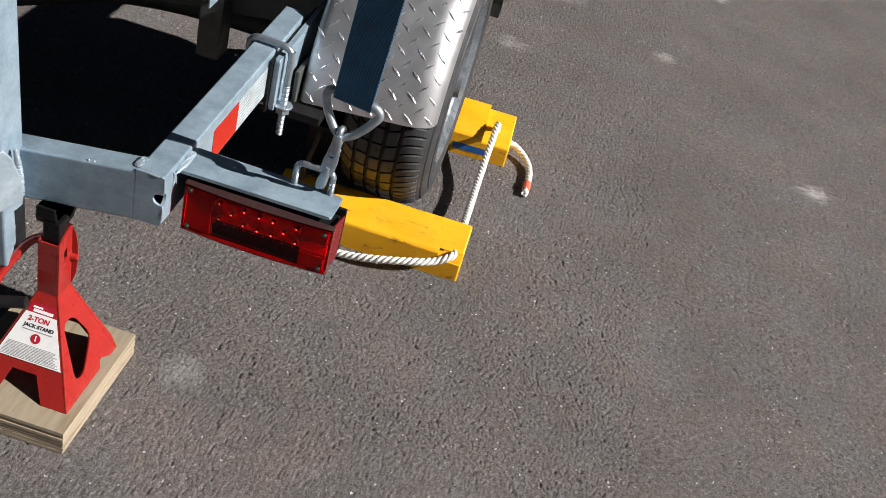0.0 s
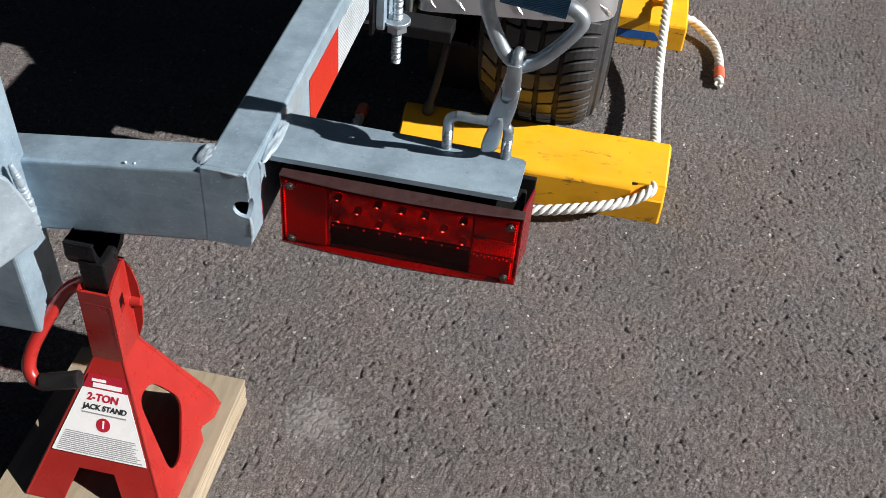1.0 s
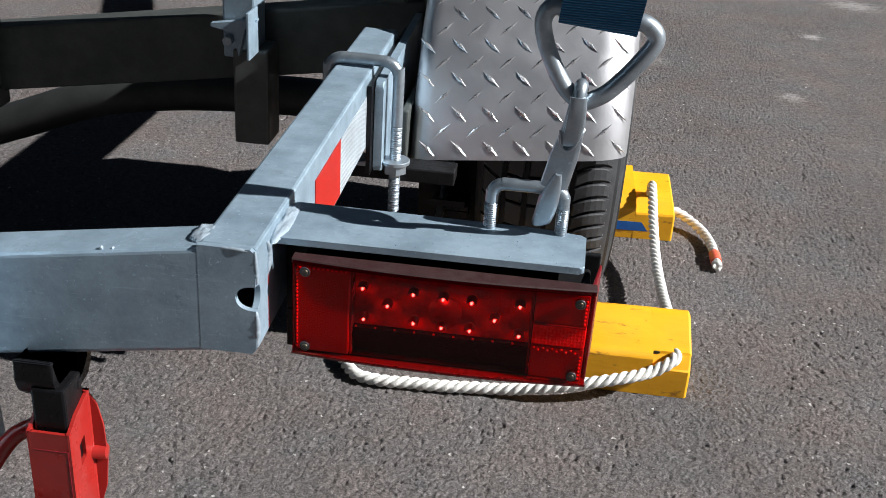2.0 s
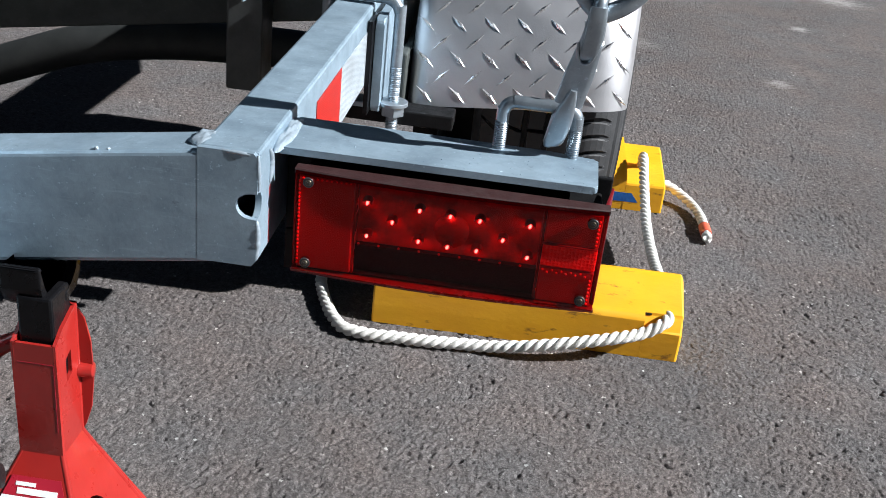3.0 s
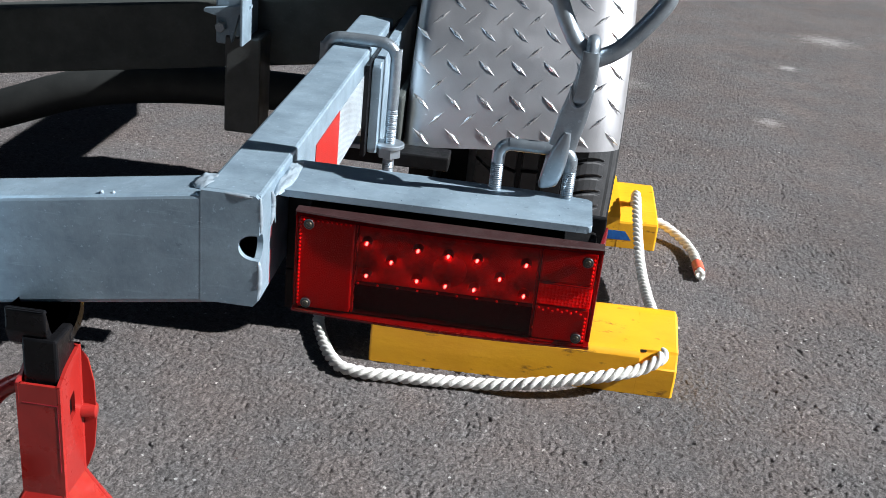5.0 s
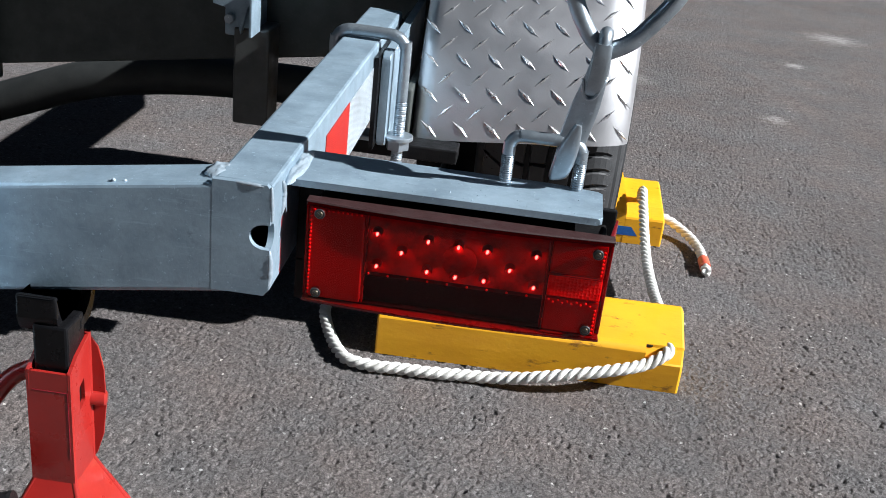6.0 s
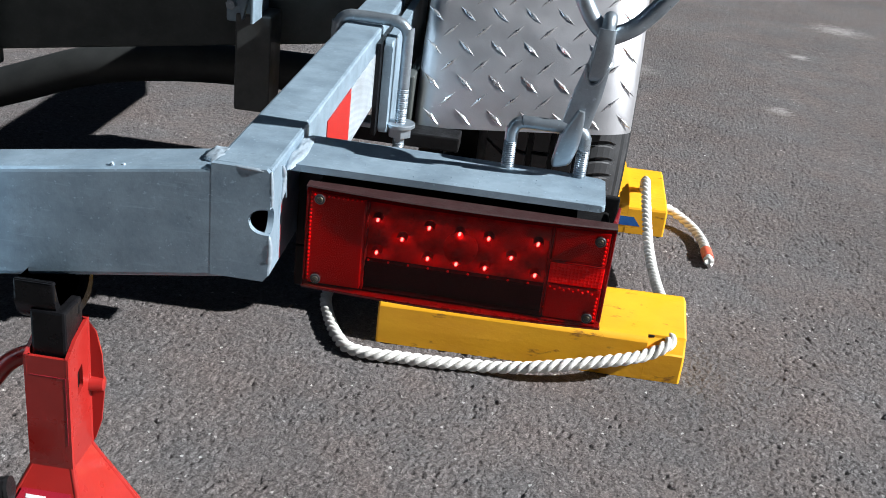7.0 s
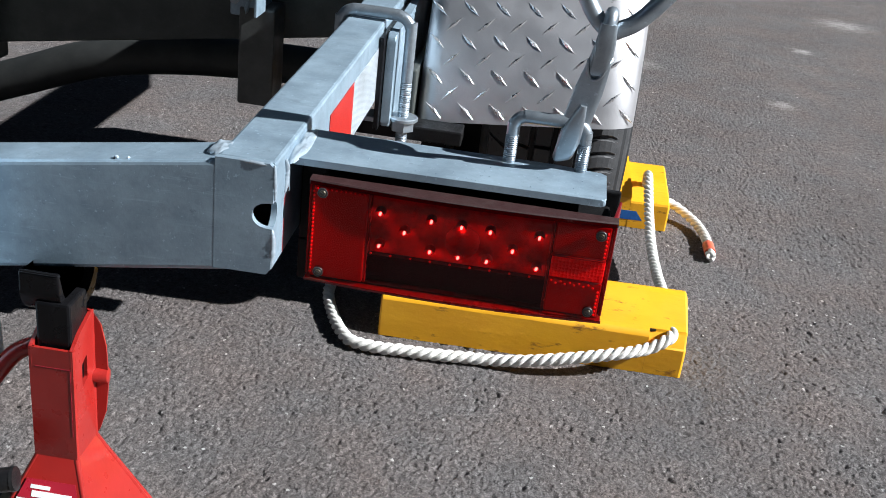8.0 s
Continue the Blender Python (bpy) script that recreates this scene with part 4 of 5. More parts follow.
def wheel():
    x0, x1 = 0.084, 0.243
    tyre_prof = [(x0 + 0.012, 0.155), (x0 - 0.002, 0.168), (x0 - 0.009, 0.198), (x0 - 0.006, 0.228), (x0 + 0.004, 0.247), (x0 + 0.016, 0.2530),
                 (x1 - 0.032, 0.2535), (x1 - 0.020, 0.2510), (x1 - 0.007, 0.2410), (x1 + 0.003, 0.222), (x1 + 0.007, 0.198), (x1 + 0.002, 0.168), (x1 - 0.012, 0.155)]
    hub = part("wheel", turned([(x1 - 0.055, 0.02), (x1 - 0.055, 0.13), (x1 - 0.045, 0.135), (x1 - 0.05, 0.075), (x1 - 0.028, 0.06), (x1 - 0.02, 0.035), (x1 + 0.005, 0.03), (x1 + 0.008, 0.01)],
                               (0, WY, WZ), (1, 0, 0), 40), RIM_STEEL, trailer, "trailer wheel with black road tyre", smooth=True)
    part("rim", turned([(x0 + 0.01, 0.12), (x0 + 0.01, 0.158), (x0 + 0.02, 0.145), (x1 - 0.02, 0.145), (x1 - 0.006, 0.156), (x1 + 0.001, 0.1655), (x1 + 0.003, 0.163), (x1 - 0.01, 0.148), (x1 - 0.04, 0.135)],
                       (0, WY, WZ), (1, 0, 0), 64, None, True), RIM_STEEL, hub, "bright steel rim", smooth=True)
    part("tyre", turned(tyre_prof, (0, WY, WZ), (1, 0, 0), 72, None, True), SIDEWALL, hub, "black rubber tyre with worn tread", smooth=True)
    for r, dx in ((0.236, -0.0032), (0.214, 0.0052), (0.180, 0.0038)):
        part("sidewall_rib", turned([(x1 + dx - 0.003, r - 0.003), (x1 + dx + 0.0008, r - 0.0012), (x1 + dx + 0.0008, r + 0.0012), (x1 + dx - 0.003, r + 0.003)], (0, WY, WZ), (1, 0, 0), 72, None, True), SIDEWALL, hub, smooth=True)
    part("tread_base", turned([(x0 + 0.010, 0.2500), (x0 + 0.010, 0.2536), (x1 - 0.032, 0.2540), (x1 - 0.030, 0.2500)], (0, WY, WZ), (1, 0, 0), 72, None, True), SHADED_GROOVE, hub, smooth=True)
    # tread blocks: four middle ribs, and a weathered, skylight-greyed shoulder with crescent slots
    ribs = ((x0 + 0.002, x0 + 0.024, 52, 0.05, 0.0, 0.90), (x0 + 0.0295, x0 + 0.049, 50, 0.02, 0.0, 0.92), (x0 + 0.0545, x0 + 0.074, 46, 0.0, 0.0, 0.92),
            (x0 + 0.0795, x0 + 0.1015, 48, -0.03, 0.0, 0.91), (x0 + 0.107, x0 + 0.148, 84, -0.018, 0.022, 0.78))

    def drop(x):
        """How far the tread falls off towards its two shoulders."""
        return 0.009 * max(0.0, (x0 + 0.014 - x) / 0.012) ** 2 + 0.0125 * max(0.0, (x - x0 - 0.116) / 0.032) ** 2

    # Fender shade is put into the ribs' rubber, skylight into the shoulder's grey.
    for part_name, chosen, rubber, label in (("tread", ribs[:4], RUBBER, ""), ("tread_shoulder", ribs[4:], SIDEWALL, "weathered shoulder blocks, greyed lighter for skylight")):
        bm = bmesh.new()
        for a, b, n, skew, sag, fill in chosen:
            steps = 6 if sag else 1
            for k in range(n):
                t0, t1 = 2 * math.pi * k / n, 2 * math.pi * (k + fill) / n
                rings = []
                for i in range(steps + 1):
                    u = i / steps
                    x, turn = a + (b - a) * u, skew * (u - 0.5) + sag * (2 * u - 1) ** 2
                    inward = 0.0014 if i == 0 else -0.0014 if i == steps else 0
                    ring = []
                    for r, xx, tt in ((WR - 0.012, x, t0), (WR - 0.0012, x, t0), (WR, x + inward, t0 + 0.005), (WR, x + inward, t1 - 0.005), (WR - 0.0012, x, t1), (WR - 0.012, x, t1)):
                        ring.append(bm.verts.new((xx, WY + (r - drop(x)) * math.cos(tt + turn), WZ + (r - drop(x)) * math.sin(tt + turn))))
                    rings.append(ring)
                for p, q in zip(rings, rings[1:]):
                    for j in range(5):
                        bm.faces.new((p[j], p[j + 1], q[j + 1], q[j]))
                bm.faces.new(rings[0][::-1]), bm.faces.new(rings[-1])
        bmesh.ops.recalc_face_normals(bm, faces=bm.faces)
        tagged(part(part_name, bm, rubber, hub, label), kind="stuff")


wheel()
part("fender_bracket", prism([(0.972, 0.452), (0.980, 0.462), (1.060, 0.372), (1.075, 0.330), (1.075, 0.286), (1.055, 0.286), (1.055, 0.326), (1.042, 0.362)], "x", 0.238, 0.264, 0.001), SHADED_GALV, trailer)

# reflective tape on the rail's outer side
part("reflective_tape", box((RX1 + 0.0002, 0.140, 0.334), (RX1 + 0.0007, 0.2365, 0.3865)), TAPE_RED, trailer, "red prismatic reflective tape")
part("reflective_tape", box((RX1 + 0.0002, 0.2368, 0.334), (RX1 + 0.0007, 0.362, 0.3865)), TAPE_WHITE, trailer, "silver-white prismatic reflective tape")

# tie-down eye on the bracket
part("tie_eye", bolt_rod(bent([(0.1165, 0.0655, 0.372), (0.1165, 0.0655, 0.4305), (0.1665, 0.0655, 0.4305), (0.1665, 0.0655, 0.372)], 0.010), 0.0045, thread=((0.0, 0.26), (0.74, 1.0))), ZINC, trailer, "zinc-plated tie-down eye bolt", smooth=True)
for x in (0.1165, 0.1665):
    part("nut", hex_nut((x, 0.0655, PZ - 0.011), 0.0085, 0.008), ZINC, trailer)


# ---- tie-down strap ----
strap = thing("tie_down_strap", (0.172, 0.05, 0.42), "dark blue webbing tie-down strap with steel ring and snap hook", "strap")


def webbing():
    """Doubled webbing that loops round the ring's bar."""
    up = Vector((0.097, -0.262, 1.0)).normalized()
    wide = Vector((1.0, -0.03, -0.09)).normalized()
    out = wide.cross(up).normalized()
    base = Vector((0.1735, 0.0490, 0.5475))
    loop = [(-0.0042, 0.80), (-0.0042, 0.006), (-0.0030, 0.001), (0.0, -0.001), (0.0030, 0.001), (0.0042, 0.006), (0.0042, 0.80)]
    inner = [(0.0019, 0.80), (0.0019, 0.008), (0.0, 0.0042), (-0.0019, 0.008), (-0.0019, 0.80)]
    bm = bmesh.new()
    rows = []
    for s in range(9):
        w = (s / 8 - 0.5) * 0.0495
        rows.append([bm.verts.new(base + wide * w + out * a + up * b) for a, b in loop + inner])
    n = len(loop + inner)
    for a, b in zip(rows, rows[1:]):
        for k in range(n):
            bm.faces.new((a[k], a[(k + 1) % n], b[(k + 1) % n], b[k]))
    for r in (rows[0], rows[-1]):
        for i, j in ((0, 1), (1, 2), (2, 3), (3, 4), (4, 5), (5, 6)):
            ii, jj = {0: 11, 1: 10, 2: 9, 3: 9, 4: 9, 5: 8, 6: 7}[i], {0: 11, 1: 10, 2: 9, 3: 9, 4: 9, 5: 8, 6: 7}[j]
            bm.faces.new([r[i], r[j], r[jj]] + ([r[ii]] if ii != jj else []))
    return bm


part("webbing", webbing(), BLUE_WEB, strap)
ring_pts = [(0.1690, 0.0465, 0.4985), (0.1565, 0.047, 0.510), (0.1445, 0.049, 0.531), (0.1395, 0.050, 0.549), (0.1450, 0.050, 0.5585), (0.158, 0.050, 0.5575),
            (0.188, 0.0485, 0.5545), (0.2030, 0.048, 0.5530), (0.2105, 0.048, 0.5440), (0.2025, 0.0475, 0.5290), (0.1850, 0.0468, 0.5080)]
loop = spline(ring_pts + [ring_pts[0]], 0.003)[:-1]
part("ring", sweep(loop, 0.0057, 12, True), ZINC, strap, "bent steel triangular ring", smooth=True)


def flat_bar_along(path, wide, width, thick, bm=None):
    """A bar of rounded flat section along a path; width and thick follow the share of the way."""
    bm = bm or bmesh.new()
    path = [Vector(p) for p in path]
    wide = Vector(wide).normalized()
    rings = []
    n = len(path)
    for i, p in enumerate(path):
        t = (path[min(n - 1, i + 1)] - path[max(0, i - 1)]).normalized()
        w = (wide - t * wide.dot(t)).normalized()
        d = t.cross(w)
        s = i / (n - 1)
        rings.append([bm.verts.new(p + w * (width(s) * u) + d * (thick(s) * v)) for u, v in oval(0, 0, 0.5, 0.5, 16, 3.2)])
    for a, b in zip(rings, rings[1:]):
        for k in range(16):
            bm.faces.new((a[k], a[(k + 1) % 16], b[(k + 1) % 16], b[k])).smooth = True
    bm.faces.new(rings[0][::-1]), bm.faces.new(rings[-1])
    return bm


def snap_hook():
    body_line = spline([(0.1668, 0.0385, 0.506), (0.1668, 0.0380, 0.498), (0.1660, 0.0400, 0.486), (0.1640, 0.0440, 0.472), (0.1605, 0.0495, 0.452), (0.1580, 0.0525, 0.438)], 0.003)
    bm = flat_bar_along(body_line, (1, 0, 0.12), lambda s: 0.0105 + 0.0085 * min(1, s * 1.5), lambda s: 0.0070)
    bulb = spline([(0.1600, 0.0475, 0.4495), (0.1582, 0.0490, 0.440), (0.1555, 0.0520, 0.426), (0.1530, 0.0560, 0.413), (0.1520, 0.0620, 0.407), (0.1530, 0.0690, 0.411), (0.1550, 0.0730, 0.424), (0.1585, 0.0715, 0.440), (0.1610, 0.0650, 0.452)], 0.0025)
    flat_bar_along(bulb, (1, 0, 0.3), lambda s: 0.0045 + 0.0095 * math.sin(math.pi * min(1, s / 0.62)) ** 0.9 if s < 0.35 else 0.0137 - 0.0085 * (s - 0.35), lambda s: 0.0078 - 0.002 * s, bm)
    sweep(spline([(0.1668, 0.0395, 0.5000), (0.1672, 0.0390, 0.5060), (0.1678, 0.0430, 0.5115), (0.1685, 0.0510, 0.5085), (0.1685, 0.0545, 0.4990), (0.1675, 0.0510, 0.4890), (0.1660, 0.0450, 0.4840)], 0.0025), 0.0045, 10, bm=bm)
    return bm


hook = part("snap_hook", snap_hook(), ZINC, strap, "zinc snap hook", smooth=True)
part("latch_tongue", flat_bar_along(spline([(0.1670, 0.0352, 0.5060), (0.1668, 0.0345, 0.498), (0.1662, 0.0360, 0.486), (0.1650, 0.0385, 0.4755), (0.1645, 0.0402, 0.4725)], 0.003), (1, 0, 0.12), lambda s: 0.0105 + 0.0010 * math.sin(math.pi * s), lambda s: 0.0042 - 0.001 * s), ZINC, hook, smooth=True)
part("gate", sweep(spline([(0.1580, 0.0395, 0.482), (0.1585, 0.0390, 0.474), (0.1610, 0.0395, 0.4695), (0.1645, 0.0395, 0.4690), (0.1675, 0.0390, 0.4720), (0.1690, 0.0380, 0.4765), (0.1715, 0.0385, 0.481), (0.1728, 0.0410, 0.4835)], 0.002), 0.0012, 8), ZINC, hook, "bent spring wire gate", smooth=True)


# ---- jack stand ----
BZ = 0.042
jack = thing("jack_stand", (-0.168, -0.05, BZ), "red painted steel jack stand under the rear cross tube", "jack stand")
JT, JB, JC = 0.2675, BZ + 0.001, 0.176
TX0, TX1, TY0, TY1 = -0.1805, -0.1500, -0.054, -0.020
FX0, FX1, FY0, FY1 = -0.237, -0.094, -0.130, 0.020


def jack_side(which):
    """One folded side: a lower flared panel with its cut-outs and an upper straight panel."""
    across_x = which in ("front", "back")
    lo, hi = (FX0, FX1) if across_x else (FY0, FY1)
    tlo, thi = (TX0, TX1) if across_x else (TY0, TY1)
    near, tnear = {"front": (FY0 - 0.0006, TY0 - 0.0006), "back": (FY1 + 0.0006, TY1 + 0.0006), "left": (FX0, TX0), "right": (FX1, TX1)}[which]

    def place(u, v):
        s = min(1.0, max(0.0, (JC - v) / (JC - JB)))
        d = tnear + (near - tnear) * s
        return (u, d, v) if across_x else (d, u, v)

    w = hi - lo
    mid = (lo + hi) / 2
    if across_x:
        low = [(lo, JB), (lo + 0.27 * w, JB), (mid - 0.020, JB + 0.034), (mid + 0.016, JB + 0.034), (hi - 0.27 * w, JB), (hi, JB), (thi, JC), (tlo, JC)]
        holes = []
    else:
        low = [(lo, JB), (lo + 0.66 * w, JB), (lo + 0.70 * w, JB + 0.010), (lo + 0.78 * w, JB + 0.010), (hi - 0.04, JB + 0.010), (hi - 0.02, JB), (hi, JB), (hi, JB + 0.018), (thi, JC), (tlo, JC)]
        holes = [rounded([(mid - 0.034, JB + 0.022), (mid - 0.012, JB + 0.018), (mid + 0.034, JB + 0.052), (mid + 0.014, JB + 0.096), (mid - 0.012, JB + 0.098)], 0.014)]
    bm = sheet(low, holes, place, 0.0025, (-0.165, -0.04, 0.2))
    if across_x:
        top = [(tlo, JC), (thi, JC), (thi, JT - (0.004 if which == "front" else -0.012)), (tlo, JT - (0.004 if which == "front" else -0.012))]
        hl = []
    else:
        top = [(tlo, JC), (thi, JC), (thi, JT + 0.012), (tlo + 0.012, JT + 0.004), (tlo, JT - 0.004)]
        hl = [rounded([(tlo + 0.013, 0.228), (tlo + 0.021, 0.232), (tlo + 0.021, 0.250), (tlo + 0.013, 0.246)], 0.0012, 2)]
    join(bm, sheet(top, hl, place, 0.0025, (-0.165, -0.037, 0.2)))
    return bm


for which in ("front", "back", "left", "right"):
    part("side_panel", jack_side(which), RED_PAINT, jack)
for sx, sy in ((0, 0), (1, 0), (0, 1), (1, 1)):
    foot = (FX1 - 0.0015 if sx else FX0 + 0.0015, FY1 - 0.0015 if sy else FY0 + 0.0015)
    top = (TX1 - 0.0015 if sx else TX0 + 0.0015, TY1 - 0.0015 if sy else TY0 + 0.0015)
    part("folded_edge", sweep([(*foot, JB), (*top, JC), (*top, JT - (0.004 if not sy else -0.012))], 0.0022, 12), RED_PAINT, jack, smooth=True)
JXC, JYC = (TX0 + TX1) / 2, (TY0 + TY1) / 2
ratchet = bmesh.new()
add_box(ratchet, (JXC - 0.0115, JYC - 0.0130, 0.19), (JXC + 0.0125, JYC + 0.0145, 0.296), 0.002)
for k in range(7):
    add_box(ratchet, (JXC - 0.011, JYC + 0.0145, 0.196 + k * 0.015), (JXC + 0.010, JYC + 0.018, 0.204 + k * 0.015), 0.001)
rat = part("ratchet_bar", ratchet, BLACK_STEEL, jack, "black cast ratchet bar")
# a trough whose raised lips bear against the tube's underside
out = [(-0.0500, 0.3165), (-0.0495, 0.300), (-0.046, 0.290), (-0.040, 0.284), (-0.022, 0.284), (-0.012, 0.290), (-0.0065, 0.299), (-0.0045, 0.3140)]
inn = [(-0.0085, 0.3145), (-0.011, 0.302), (-0.016, 0.296), (-0.024, 0.2915), (-0.036, 0.2915), (-0.0415, 0.296), (-0.0450, 0.303), (-0.0455, 0.3165)]
part("saddle", prism(rounded(out + inn, 0.0015, 2), "x", JXC - 0.0215, JXC + 0.0060, 0.0018, 3), BLACK_STEEL, rat, "black cast saddle with worn edges", smooth=True)
horn = [(-0.0300, 0.284), (-0.0300, 0.2915), (-0.024, 0.2925), (-0.016, 0.298), (-0.011, 0.304), (-0.0085, 0.3205), (-0.0045, 0.3200), (-0.0060, 0.299), (-0.012, 0.288)]
part("saddle_horn", prism(rounded(horn, 0.0015, 2), "x", JXC + 0.0062, JXC + 0.0130, 0.0010, 2), BLACK_STEEL, rat, smooth=True)
fin = [(TX1 - 0.002, 0.172), (TX1 + 0.002, 0.180), (TX1 + 0.007, 0.196), (TX1 + 0.0095, 0.222), (TX1 + 0.0085, 0.250), (TX1 + 0.005, 0.268), (TX1 - 0.001, 0.2775), (TX1 - 0.010, 0.276), (TX1 - 0.012, 0.20)]
part("pawl_plate", prism(fin, "y", TY1 - 0.0005, TY1 + 0.0010, 0.0002), RED_PAINT, jack)
part("handle", sweep(spline([(-0.183, -0.030, 0.252), (-0.200, -0.038, 0.244), (-0.214, -0.054, 0.222), (-0.226, -0.074, 0.196), (-0.227, -0.085, 0.179), (-0.219, -0.090, 0.170), (-0.208, -0.090, 0.170)], 0.004), 0.0064, 12), RED_PAINT, jack, "bent red handle", smooth=True)
part("pivot", sweep([(-0.214, -0.090, 0.170), (-0.181, -0.082, 0.175)], 0.0085, 14), HOUSING, jack, "black handle pivot", smooth=True)
part("pivot", turned([(0, 0.002), (0.0005, 0.0085), (0.003, 0.009)], (-0.180, -0.0817, 0.1752), (-1, -0.2, -0.2), 14), HOUSING, jack, smooth=True)
part("pawl_boss", turned([(-0.010, 0.0056), (0.001, 0.0056), (0.0022, 0.004)], (TX1 + 0.0075, TY1 + 0.001, 0.226), (1, 0.2, 0), 14), RED_PAINT, jack, smooth=True)

part("sticker_edge", box((TX0 + 0.004, TY0 - 0.0008, 0.2490), (TX1 - 0.002, TY0 + 0.0004, 0.2494)), LABEL_RED, jack)
part("sticker_edge", box((TX1 - 0.0024, TY0 - 0.0008, 0.196), (TX1 - 0.0020, TY0 + 0.0004, 0.2490)), LABEL_RED, jack)

# label on the sloping front face
slope = Vector((0, TY0 - FY0, JC - JB))
face_m = Matrix.Translation((0, FY0 - 0.0015, JB)) @ pose(0, 0, 0, math.degrees(math.atan2(slope.z, slope.y)), 0, 0)
face_len = slope.length


def edge_x(v, side):
    """The front face's edge at the height v up its slope."""
    s = 1 - v / face_len
    return (TX0 + (FX0 - TX0) * s + 0.004) if side < 0 else (TX1 + (FX1 - TX1) * s - 0.004)


def label_patch(v0, v1, material, name):
    bm = bmesh.new()
    a = [(edge_x(v0, -1), v0), (edge_x(v0, 1), v0), (edge_x(v1, 1), v1), (edge_x(v1, -1), v1)]
    bm.faces.new([bm.verts.new((x, v, -0.0)) for x, v in a])
    r = bmesh.ops.extrude_face_region(bm, geom=bm.faces[:])
    bmesh.ops.translate(bm, verts=[q for q in r["geom"] if isinstance(q, bmesh.types.BMVert)], vec=(0, 0, 0.0003))
    bm.transform(face_m)
    return part(name, bm, material, jack)


UP = 0.011
V0, V1, V2 = 0.043 + UP, 0.112 + UP, 0.126 + UP
lab = label_patch(V0, V1, LABEL_WHITE, "label")
lab_top = label_patch(V1 + 0.0002, V2, LABEL_RED, "label_header")


def flat_bar(x0, x1, v0, v1, material, parent, name="print_bar", lift=0.0004):
    return part(name, box((x0, v0, lift), (x1, v1, lift + 0.0002), m=face_m), material, parent)


JX = -0.1640
for x0, x1, v0, v1 in ((-0.015, -0.001, 0.1195, 0.1222), (-0.0135, 0.0150, 0.1138, 0.1182)):
    flat_bar(JX + x0, JX + x1, v0 + UP, v1 + UP, LABEL_WHITE, lab_top)
letters("2-TON", 0.0102, face_m @ Matrix.Translation((JX - 0.003, 0.1035 + UP, 0.0005)), INK_RED, lab, slant=0.15)
letters("JACK STAND", 0.0074, face_m @ Matrix.Translation((JX, 0.0935 + UP, 0.0005)), INK_BLACK, lab, slant=0.15)
flat_bar(JX - 0.022, JX + 0.022, 0.0868 + UP, 0.0880 + UP, INK_GREY, lab)
dot = turned([(0.0003, 0.0070), (0.0006, 0.0070)], (0, 0, 0), (0, 0, 1), 24)
dot.transform(face_m @ Matrix.Translation((JX, 0.0770 + UP, 0)))
part("print_disc", dot, INK_RED, lab)
letters("1", 0.0105, face_m @ Matrix.Translation((JX, 0.0772 + UP, 0.0008)), LABEL_WHITE, lab)
rng = random.Random(3)
for k in range(11):
    v = 0.0650 + UP - k * 0.0020
    lo, hi = edge_x(v, -1) + 0.004, edge_x(v, 1) - 0.004 - rng.uniform(0, 0.006)
    while lo < hi:
        run = min(hi - lo, rng.uniform(0.004, 0.014))
        flat_bar(lo, lo + run, v, v + 0.0008, INK_GREY, lab)
        lo += run + 0.0008

# ---- wooden pad ----
pad = thing("wood_block", (-0.17, -0.05, 0), "thick weathered plywood pad lying on the asphalt", "wood block")
rng = random.Random(9)
for k in range(7):
    h = BZ / 7
    j = [rng.uniform(-0.0007, 0.0007) for _ in range(4)]
    layer = box((-0.268 + j[0], -0.164 + j[1], k * h), (-0.081 + j[2], 0.057 + j[3], (k + 1) * h), 0.0004, 1)
    layer.normal_update()
    for f in layer.faces:
        f.material_index = 0 if f.normal.z > 0.5 and k == 6 else 1
    part("ply_layer", layer, (PLY_FACE, PLY_EDGE), pad)


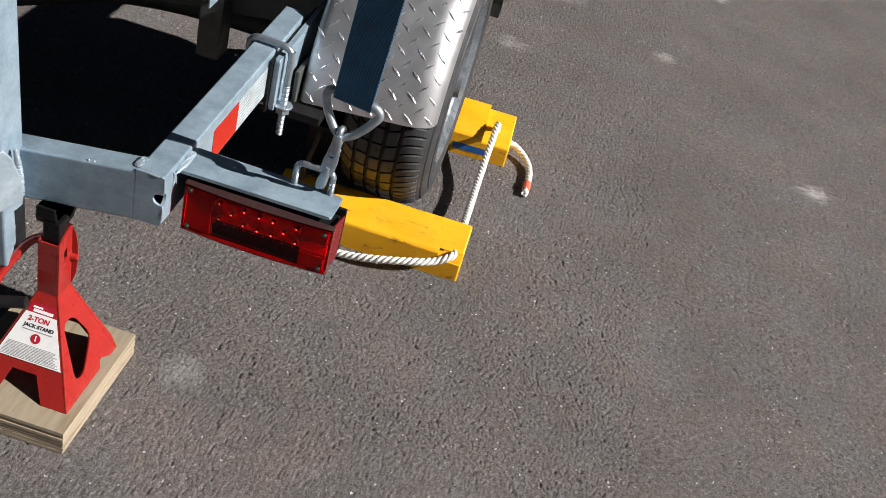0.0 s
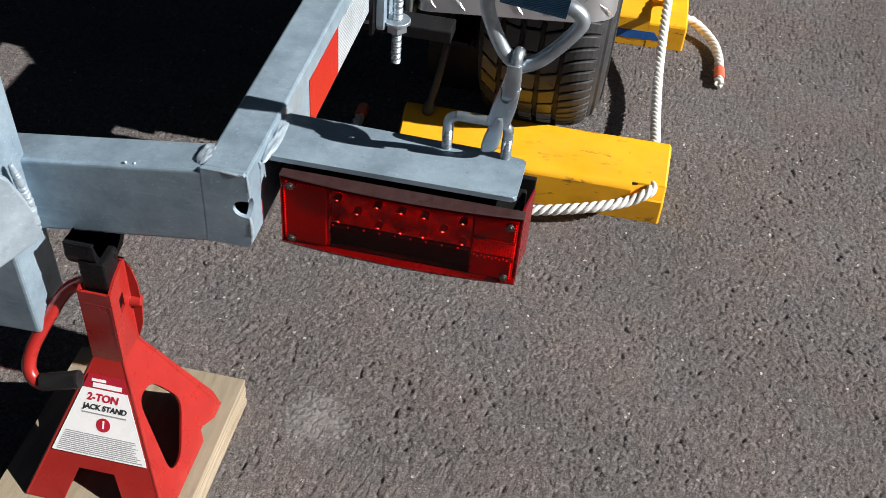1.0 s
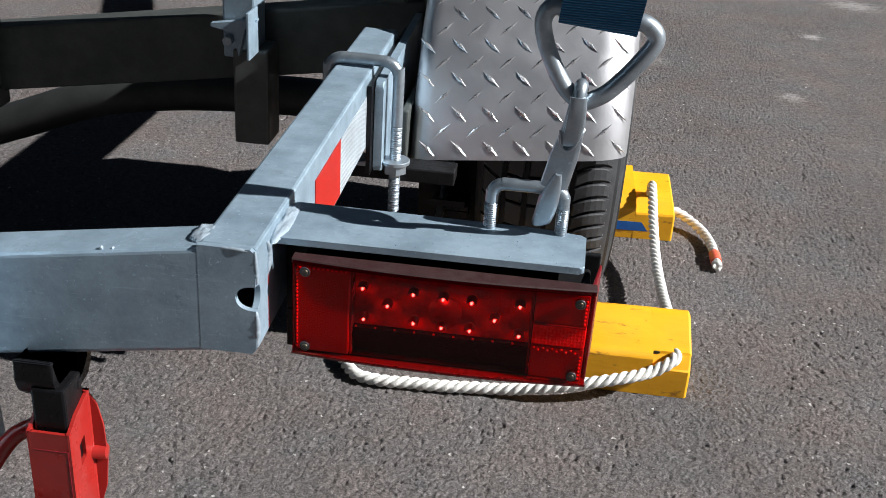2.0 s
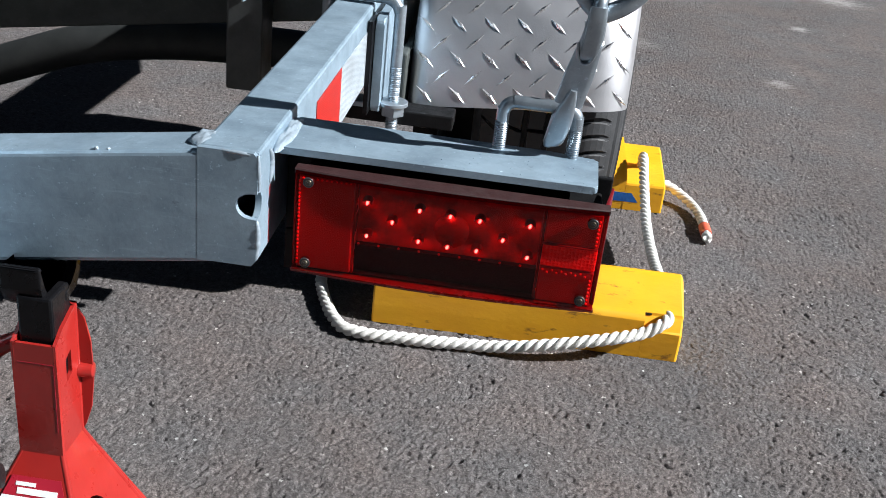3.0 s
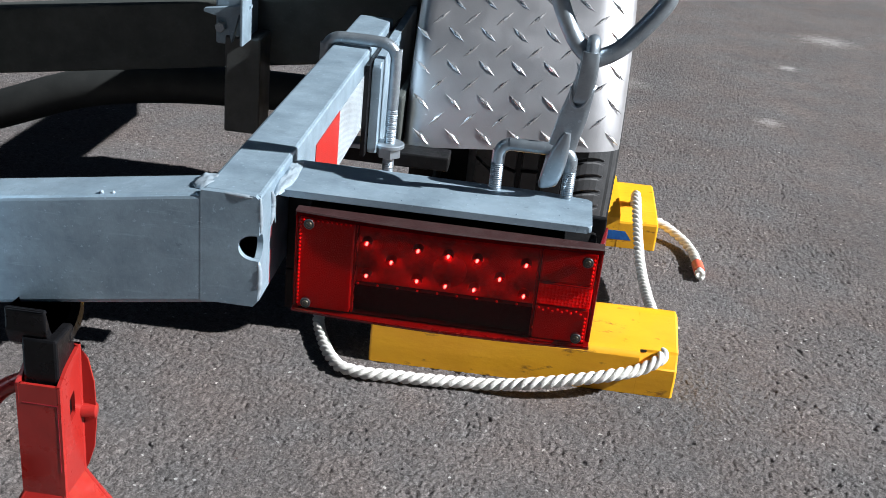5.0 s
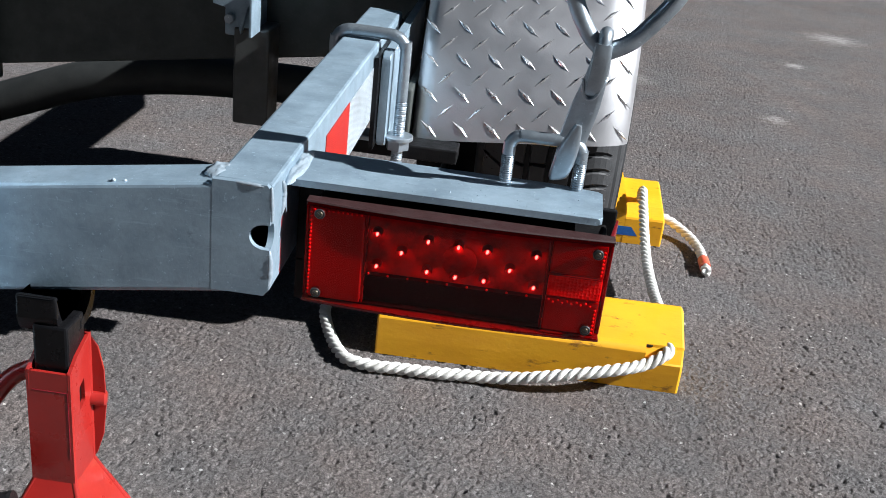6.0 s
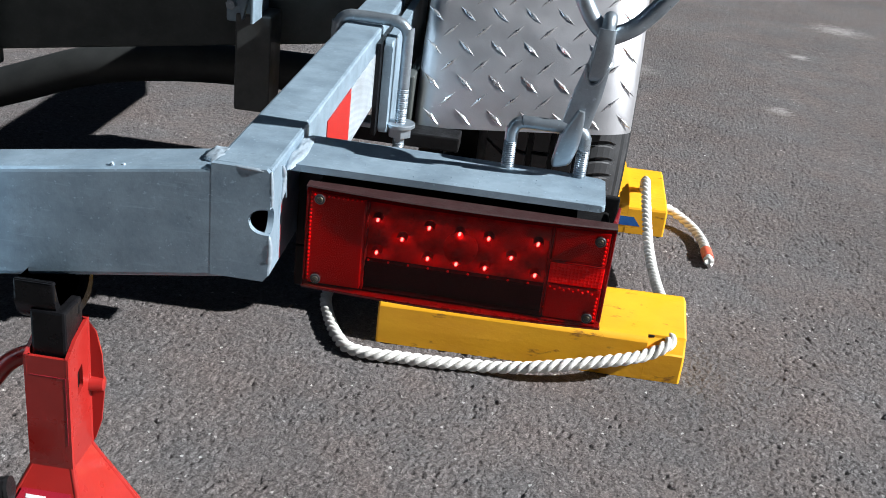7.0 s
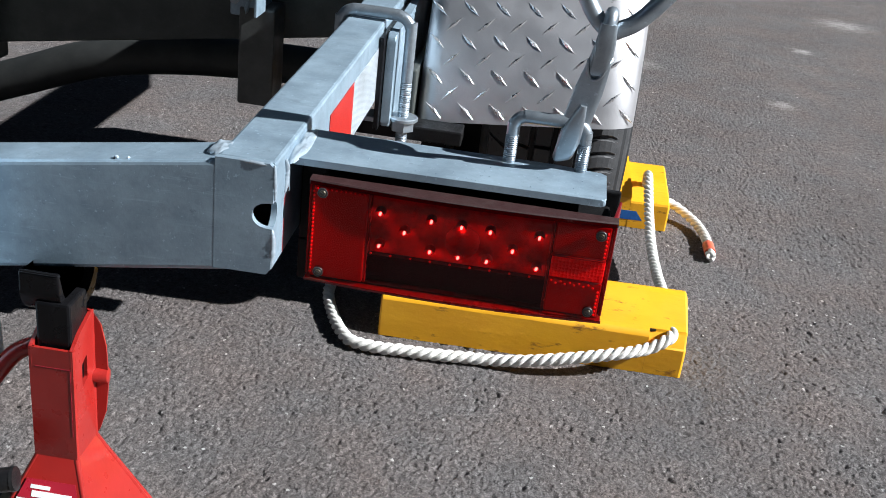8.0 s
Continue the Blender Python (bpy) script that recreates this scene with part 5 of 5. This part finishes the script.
# ---- chocks and rope ----
def chock(x0, x1, y, turn, step_at, low, deep, label):
    """A sawn timber wedge, painted yellow, with a lower stepped end where the rope passes."""
    base = thing("wheel_chock", (x0, y, 0), label, "wheel chock", "wheel chocks")
    m = Matrix.Translation((x1, y, 0)) @ pose(0, 0, 0, 0, 0, turn) @ Matrix.Translation((-x1, -y, 0))
    # the same back and top all along; from the step on the front is cut lower and the top may drop
    plain = [(0.0, 0.0005), (0.0, 0.025), (0.0005, 0.0500), (0.0020, 0.0540), (0.0060, 0.0562), (0.030, 0.0655), (0.070, 0.0808), (0.0765, 0.0826), (0.0815, 0.0822), (0.0860, 0.0775), (0.0895, 0.070), (0.0915, 0.0005)]
    cut = [(-0.0005, 0.0005), (-0.0005, 0.025), (0.0, 0.0420), (0.0015, 0.0450), (0.0090, 0.0475), *plain[5:]]
    if not low:
        cut = [(-0.0005, 0.0005), (-0.0005, 0.025), (0.0, 0.0370), (0.0015, 0.0395), (0.0105, 0.0535), (0.0110, 0.0575), *plain[6:]]
        plain[5] = (0.0110, 0.0581)
    cut = [(q, h if k < 5 else h - low) if h > 0.03 else (q, h) for k, (q, h) in enumerate(cut)]
    wear = random.Random(round(y * 1000))
    bm = bmesh.new()
    rings = []
    spans = [(x0, 0.003), (x0 + 0.0012, 0.0008)] + [(x0 + 0.0025 + (step_at - x0 - 0.0025) * k / 8, 0) for k in range(9)]
    for sx, inset in spans + [(step_at + 0.0003, -1), (x1 - 0.003, -1), (x1 - 0.0012, -2), (x1, -3)]:
        prof = plain if inset >= 0 else cut
        gap = {-1: 0, -2: 0.0008, -3: 0.003}.get(inset, inset)
        row = []
        for k, (q, h) in enumerate(prof):
            q += deep * (q > 0.05) + gap * (1 if q < 0.045 else -1) + wear.uniform(-0.0003, 0.0003)
            row.append(bm.verts.new((sx, y + q, h if h < 0.01 else h - gap + wear.uniform(-0.0003, 0.0003))))
        rings.append(row)
    n = len(plain)
    for a, b in zip(rings, rings[1:]):
        for k in range(n):
            bm.faces.new((a[k], a[(k + 1) % n], b[(k + 1) % n], b[k]))
    bm.faces.new(rings[0][::-1]), bm.faces.new(rings[-1])
    bm.transform(m)
    part("block", bm, YELLOW, base, smooth=True)
    return base, m


c1, m1 = chock(-0.016, 0.356, 0.4905, 1.0, 0.309, 0.0, -0.008, "yellow painted wooden chock behind the tyre, with rope")
c2, m2 = chock(0.02, 0.374, 0.948, 3.0, 0.311, 0.010, 0.03, "yellow painted wooden chock before the tyre, blue mark")
# Solid black piece that stands for the shade inside the rope hole.
part("hole_shade", prism(rounded([(0.3094, 0.0530), (0.3170, 0.0540), (0.3172, 0.0566), (0.3094, 0.0568)], 0.0005, 2), "y", 0.4998, 0.5020, 0, 1, m1), INK_BLACK, c1, "black piece for the shaded mouth of the rope hole")
mark = prism([(0.250, 0.014), (0.334, 0.014), (0.322, 0.029), (0.250, 0.029)], "y", 0.9474, 0.9480, 0, 1, m2)
part("paint_mark", mark, BLUE_PAINT, c2)


def twisted(points, r=0.0076, pitch=0.036, step=0.0026):
    """Three-strand rope along a path."""
    path = spline(points, step)
    ax = frames_along(path)
    out = []
    for s in range(3):
        strand = []
        run = 0.0
        for i, p in enumerate(path):
            if i:
                run += (p - path[i - 1]).length
            a = -2 * math.pi * (run / pitch + s / 3)
            u, v = ax[i]
            strand.append(p + (u * math.cos(a) + v * math.sin(a)) * r * 0.56)
        slack = random.Random(s + len(path))
        swell = [slack.uniform(0.95, 1.06) for _ in range(len(path) // 4 + 2)]
        n = len(path)
        out.append(sweep(strand, lambda t: r * 0.47 * (swell[int(t * (n - 1) / 4)] * (1 - t * (n - 1) / 4 % 1) + swell[int(t * (n - 1) / 4) + 1] * (t * (n - 1) / 4 % 1)), 10))
    return out


rope = thing("rope", (0.17, 0.45, 0), "white three-strand rope threaded through both chocks", "rope")
for bm in twisted([(0.334, 0.540, 0.050), (0.338, 0.502, 0.053), (0.327, 0.4865, 0.0485), (0.310, 0.479, 0.041), (0.287, 0.466, 0.0390), (0.254, 0.456, 0.0345), (0.222, 0.450, 0.0290), (0.189, 0.447, 0.0220),
                         (0.155, 0.448, 0.0140), (0.127, 0.449, 0.0098), (0.090, 0.447, 0.0085), (0.056, 0.443, 0.0085), (0.023, 0.442, 0.0085), (-0.011, 0.440, 0.0085), (-0.040, 0.445, 0.0085), (-0.053, 0.457, 0.009),
                         (-0.066, 0.479, 0.009), (-0.082, 0.518, 0.0095), (-0.094, 0.561, 0.010), (-0.094, 0.62, 0.0105)]):
    part("strand", bm, ROPE_WHITE, rope)
for bm in twisted([(0.336, 0.572, 0.045), (0.3360, 0.600, 0.050), (0.3345, 0.70, 0.040), (0.3330, 0.80, 0.042), (0.3325, 0.90, 0.064), (0.333, 0.965, 0.080), (0.334, 0.985, 0.076), (0.336, 0.995, 0.05)]):
    part("strand", bm, ROPE_WHITE, rope)
for bm in twisted([(0.362, 1.005, 0.030), (0.376, 1.008, 0.029), (0.392, 1.005, 0.024), (0.410, 0.992, 0.017), (0.424, 0.972, 0.012), (0.4315, 0.945, 0.010), (0.4345, 0.915, 0.0095), (0.4350, 0.868, 0.009), (0.4350, 0.850, 0.009)]):
    part("strand", bm, ROPE_WHITE, rope)
part("end_tape", sweep(spline([(0.4348, 0.896, 0.0096), (0.4350, 0.880, 0.0094), (0.4350, 0.868, 0.0092)], 0.004), 0.0087, 14), ORANGE_TAPE, rope, "orange tape binding", smooth=True)
part("end_tape", sweep(spline([(-0.0935, 0.60, 0.0145), (-0.094, 0.622, 0.0118)], 0.004), 0.0088, 14), ORANGE_TAPE, rope, "orange tape binding", smooth=True)
